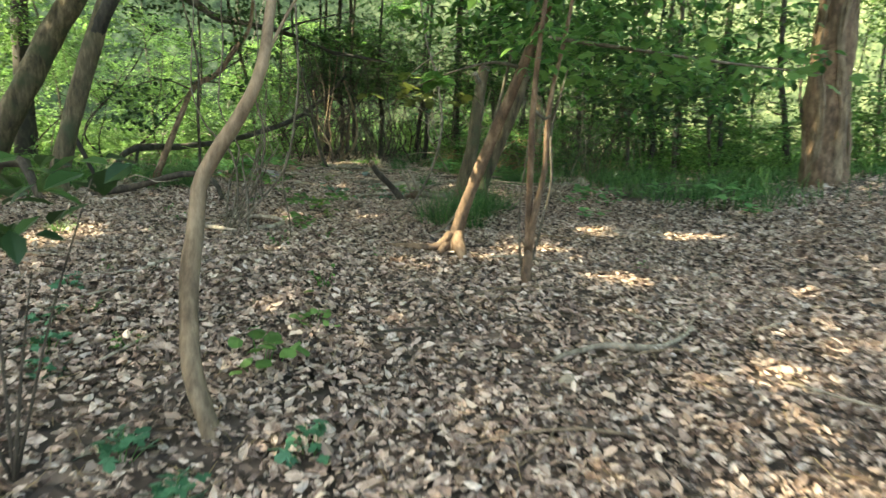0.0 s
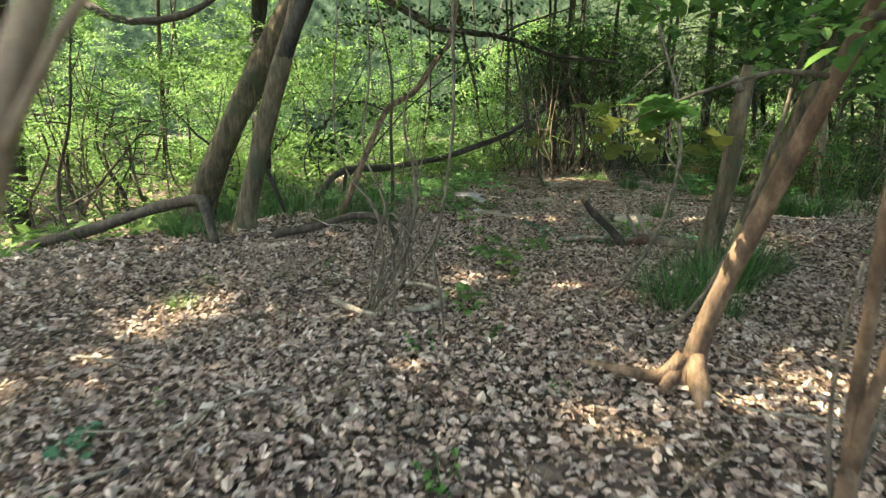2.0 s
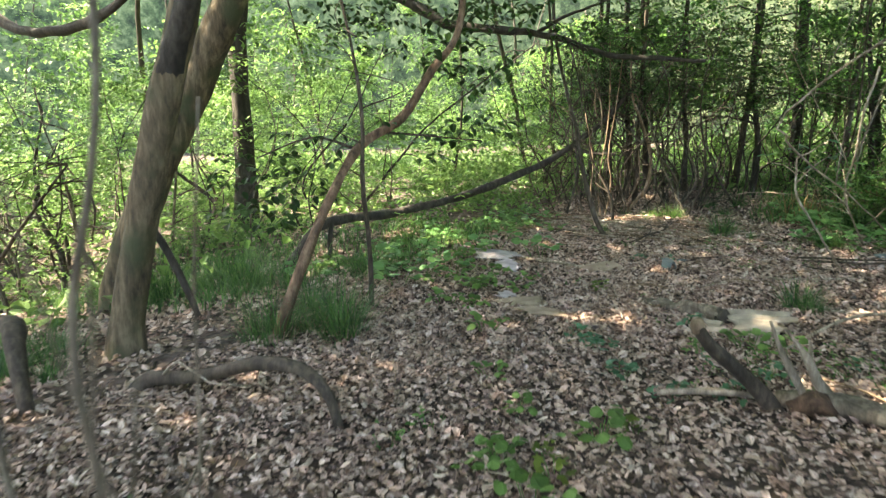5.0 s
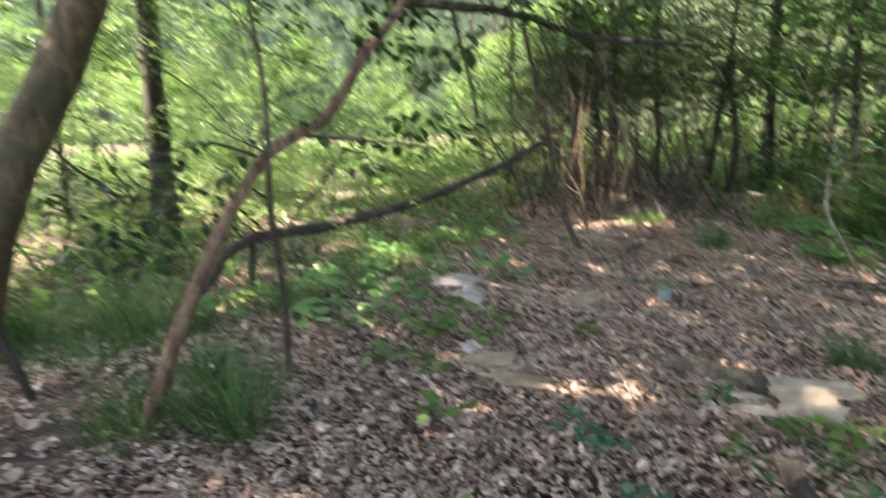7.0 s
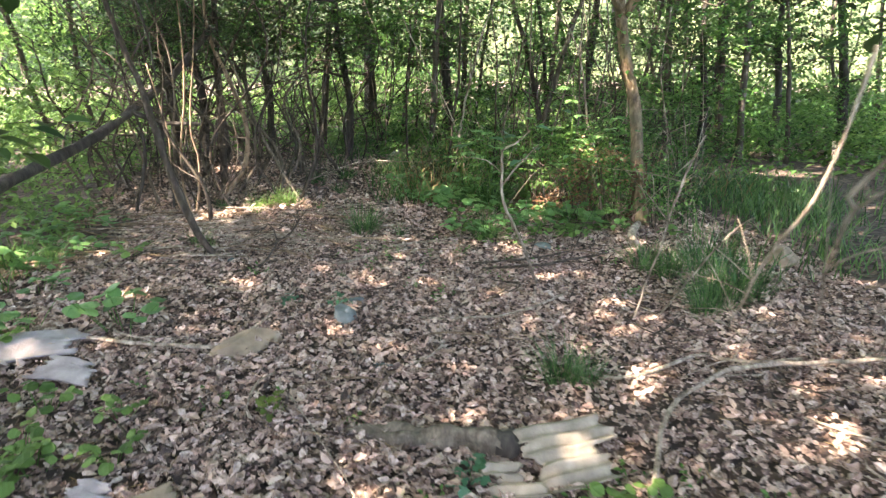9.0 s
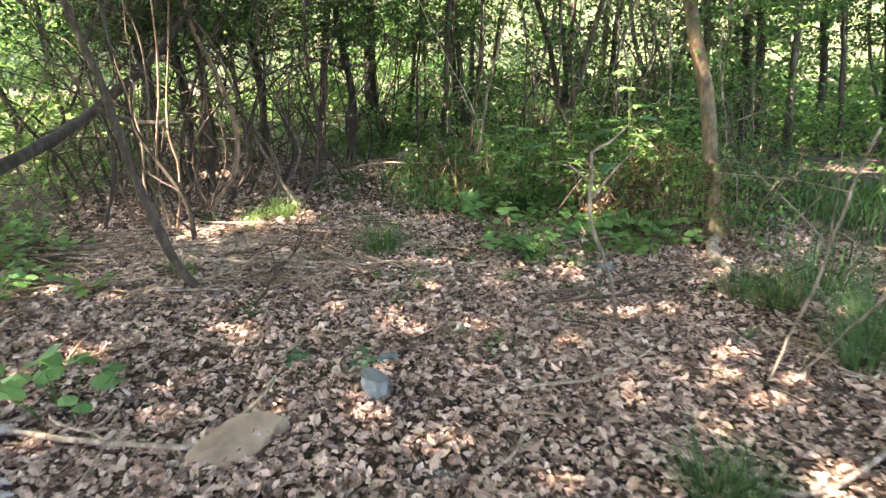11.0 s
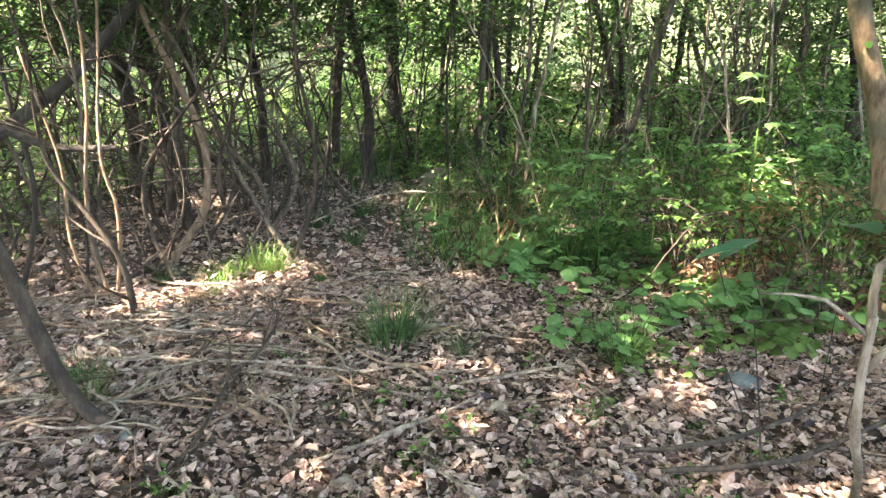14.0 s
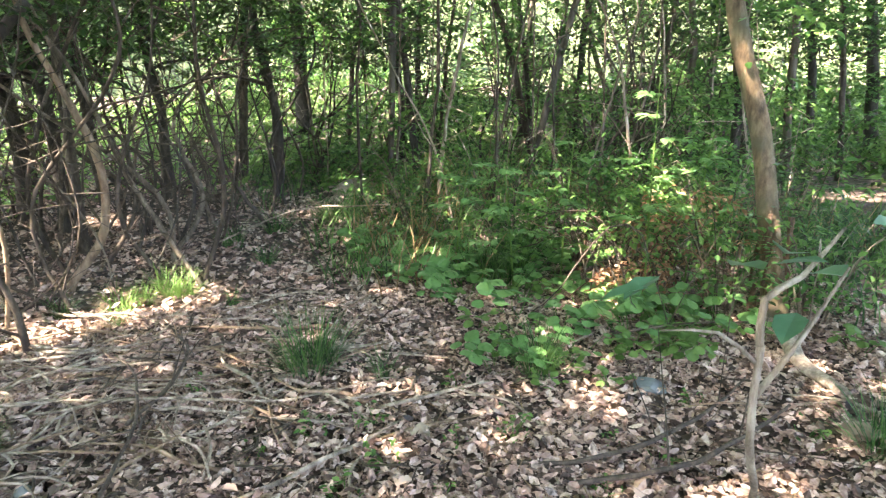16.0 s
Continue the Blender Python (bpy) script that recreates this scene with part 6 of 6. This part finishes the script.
for k, (x, y, w, h1, n, mat) in enumerate([(1.5, 13.85, 0.38, 0.6, 520, M_LEAF), (1.95, 14.3, 0.45, 0.6, 420, M_DARKLEAF), (1.15, 14.2, 0.42, 0.75, 560, M_LEAF), (1.75, 15.1, 0.6, 1.0, 600, M_LEAF), (0.3, 15.7, 0.5, 0.6, 420, M_LEAF), (1.0, 15.7, 0.6, 1.05, 650, M_LEAF), (-0.3, 16.6, 0.5, 0.55, 380, M_DARKLEAF), (0.6, 16.9, 0.7, 1.0, 600, M_LEAF), (2.6, 15.4, 0.7, 1.1, 600, M_DARKLEAF), (1.9, 16.8, 0.8, 1.2, 600, M_DARKLEAF), (-0.1, 17.9, 0.6, 0.7, 420, M_LEAF)]):
    undergrowth(x, y, w, h1, n, 3100 + 40 * k, mat, "low tangled bush with small green leaves and thin dry canes")
def weed(x, y, hh, lean, seed):
    """Tall stalk with fronds of paired leaflets."""
    t = thing("tall_weed", on_ground((x, y)), "tall green weed with fronds of paired leaves", "plant", "tall weeds")
    g = gz(x, y)
    r0 = np.random.default_rng(seed)
    stem("stalk", [(x, y, g - 0.02), (x + 0.3 * lean, y, g + 0.4 * hh), (x + 0.7 * lean, y - 0.02, g + 0.75 * hh), (x + lean, y - 0.04, g + hh)], (0.008, 0.006, 0.003), M_BRIGHT, t, sides=6)
    for k in range(7):
        z = g + hh * (0.35 + 0.09 * k)
        a = 2.4 * k + seed
        ln = 0.3 * (1 - 0.06 * k)
        bx = x + lean * (z - g) / hh
        tip = (bx + ln * math.cos(a), y + ln * math.sin(a), z + 0.05)
        frond = stem("frond", [(bx, y, z), (bx + 0.5 * ln * math.cos(a), y + 0.5 * ln * math.sin(a), z + 0.06), tip], (0.003, 0.0015), M_BRIGHT, t, sides=4)
        u = np.repeat(np.linspace(0.3, 1.0, 5), 2)
        sd = np.tile([1.0, -1.0], 5)
        at = np.column_stack([bx + u * ln * math.cos(a), y + u * ln * math.sin(a), z + 0.055 + 0 * u]) - np.array(t.location)
        v, f = leaves(OVAL, at, a - math.pi / 2 + sd * 1.0, r0.normal(-0.1, 0.15, 10), r0.normal(0, 0.2, 10), 0.095 * (1.1 - 0.4 * u))
        part("frond_leaf", to_mesh("frond_leaf", v, f, M_VINE), t)


for k, (x, y, hh, lean) in enumerate([(0.8, 14.52, 1.5, -0.03), (0.05, 15.0, 0.95, -0.1), (-0.25, 15.5, 0.9, 0.1), (1.15, 14.6, 1.15, 0.1), (0.5, 15.2, 1.1, 0.05)]):
    weed(x, y, hh, lean, 580 + k)

# slim young stems standing in the undergrowth
r0 = np.random.default_rng(611)
for k in range(44):
    x, y = r0.uniform(-1.6, 4.6), r0.uniform(16.6, 22.5)
    if k < 8:
        x, y = r0.uniform(-0.2, 3.0), r0.uniform(15.6, 17.0)
    t = thing("slim_sapling", on_ground((x, y)), "slim grey young stem standing in the undergrowth", "sapling", "slim saplings in the undergrowth")
    g, hh, u, w = gz(x, y), r0.uniform(1.6, 4.5), r0.normal(0, 0.35), r0.normal(0, 0.35)
    mat = (M_STEM, M_DEADWOOD, M_STEM_DARK)[k % 3]
    p = [(x, y, g - 0.03), (x + 0.3 * u + r0.normal(0, 0.05), y + 0.3 * w, g + hh * 0.35), (x + 0.6 * u + r0.normal(0, 0.08), y + 0.7 * w, g + hh * 0.7), (x + u, y + w, g + hh)]
    rr = r0.uniform(0.007, 0.018)
    stem("stem", p, (rr, rr * 0.8, rr * 0.4), mat, t, sides=6, step=0.16, wander=0.015, seed=k)
    for j in range(3):
        i = 1 + j % 2
        stem("twig", [p[i], (p[i][0] + r0.normal(0, 0.2), p[i][1] + r0.normal(0, 0.2), p[i][2] + 0.25), (p[i][0] + r0.normal(0, 0.45), p[i][1] + r0.normal(0, 0.4), p[i][2] + r0.uniform(0.2, 0.7))], (rr * 0.45, rr * 0.2), mat, t, sides=4, step=0.15, wander=0.012, seed=k * 5 + j)

# dark bare shrubs in the hollow
for k, (x, y) in enumerate([(-8.4, 9.0), (-9.3, 9.2), (-7.6, 8.2), (-8.8, 11.2), (-7.2, 12.2), (-10.2, 10.4), (-6.9, 13.8), (-10.8, 8.4), (-9.0, 10.2), (-11.4, 12.0), (-12.0, 9.6), (-10.0, 13.4)]):
    thicket(x, y, 4, 0.9, 2.6, 2300 + 20 * k, (M_BARK_DARK, M_STEM_DARK, M_STEM), M_BRIGHT, 260, 1.7, "leafy shrub with dark crooked stems", 0.8, 2.2, 8)

# single dead leaves on top of the carpet, along the trodden line
def tone_material():
    m = bpy.data.materials.new("loose_dead_leaf")
    m.use_nodes = True
    n, l = m.node_tree.nodes, m.node_tree.links
    info = n.new("ShaderNodeObjectInfo")
    r = ramp(n, [(0.0, (0.12, 0.08, 0.06)), (0.35, (0.28, 0.2, 0.155)), (0.7, (0.42, 0.32, 0.25)), (1.0, (0.55, 0.45, 0.36))])
    l.new(info.outputs["Random"], r.inputs[0])
    l.new(r.outputs[0], n["Principled BSDF"].inputs["Base Color"])
    n["Principled BSDF"].inputs["Roughness"].default_value = 0.6
    return m


M_LOOSE = tone_material()
fallen = to_mesh("fallen_leaf", LOBED[0] * 0.055, LOBED[1], M_YELLOW)
for x, y in ((0.54, 13.0), (-0.1, 4.3), (-1.9, 10.9)):
    ob = new("fallen_leaf", fallen)
    ob.matrix_world = pose(x, y, gz(x, y) + 0.05, 12, 8, 60 * y)
    tagged(ob, "single yellow leaf lying on the litter", "leaf", "yellow fallen leaves")
shapes = []
for k in range(8):
    r0 = np.random.default_rng(1200 + k)
    v, f = leaves((DEAD, DEAD2)[k % 2], np.zeros((1, 3)), np.zeros(1), r0.normal(0.1, 0.25, 1), r0.normal(0, 0.35, 1), np.array([r0.uniform(0.05, 0.075)]))
    shapes.append(to_mesh("dead_leaf", v, f, M_LOOSE))
r0 = np.random.default_rng(77)
floor = bpy.data.objects["ground"]
for k in range(290):
    s = k / 290
    y = 2.6 + 11.8 * s
    x = float(np.interp(y, [2, 5.5, 8, 12, 15], [0.8, -0.3, -1.3, -1.4, -1.2])) + r0.normal(0, 0.9)
    ob = part("dead_leaf", shapes[k % 8], floor)
    ob.matrix_basis = pose(x, y, gz(x, y) + 0.034, 0, 0, r0.uniform(0, 360))
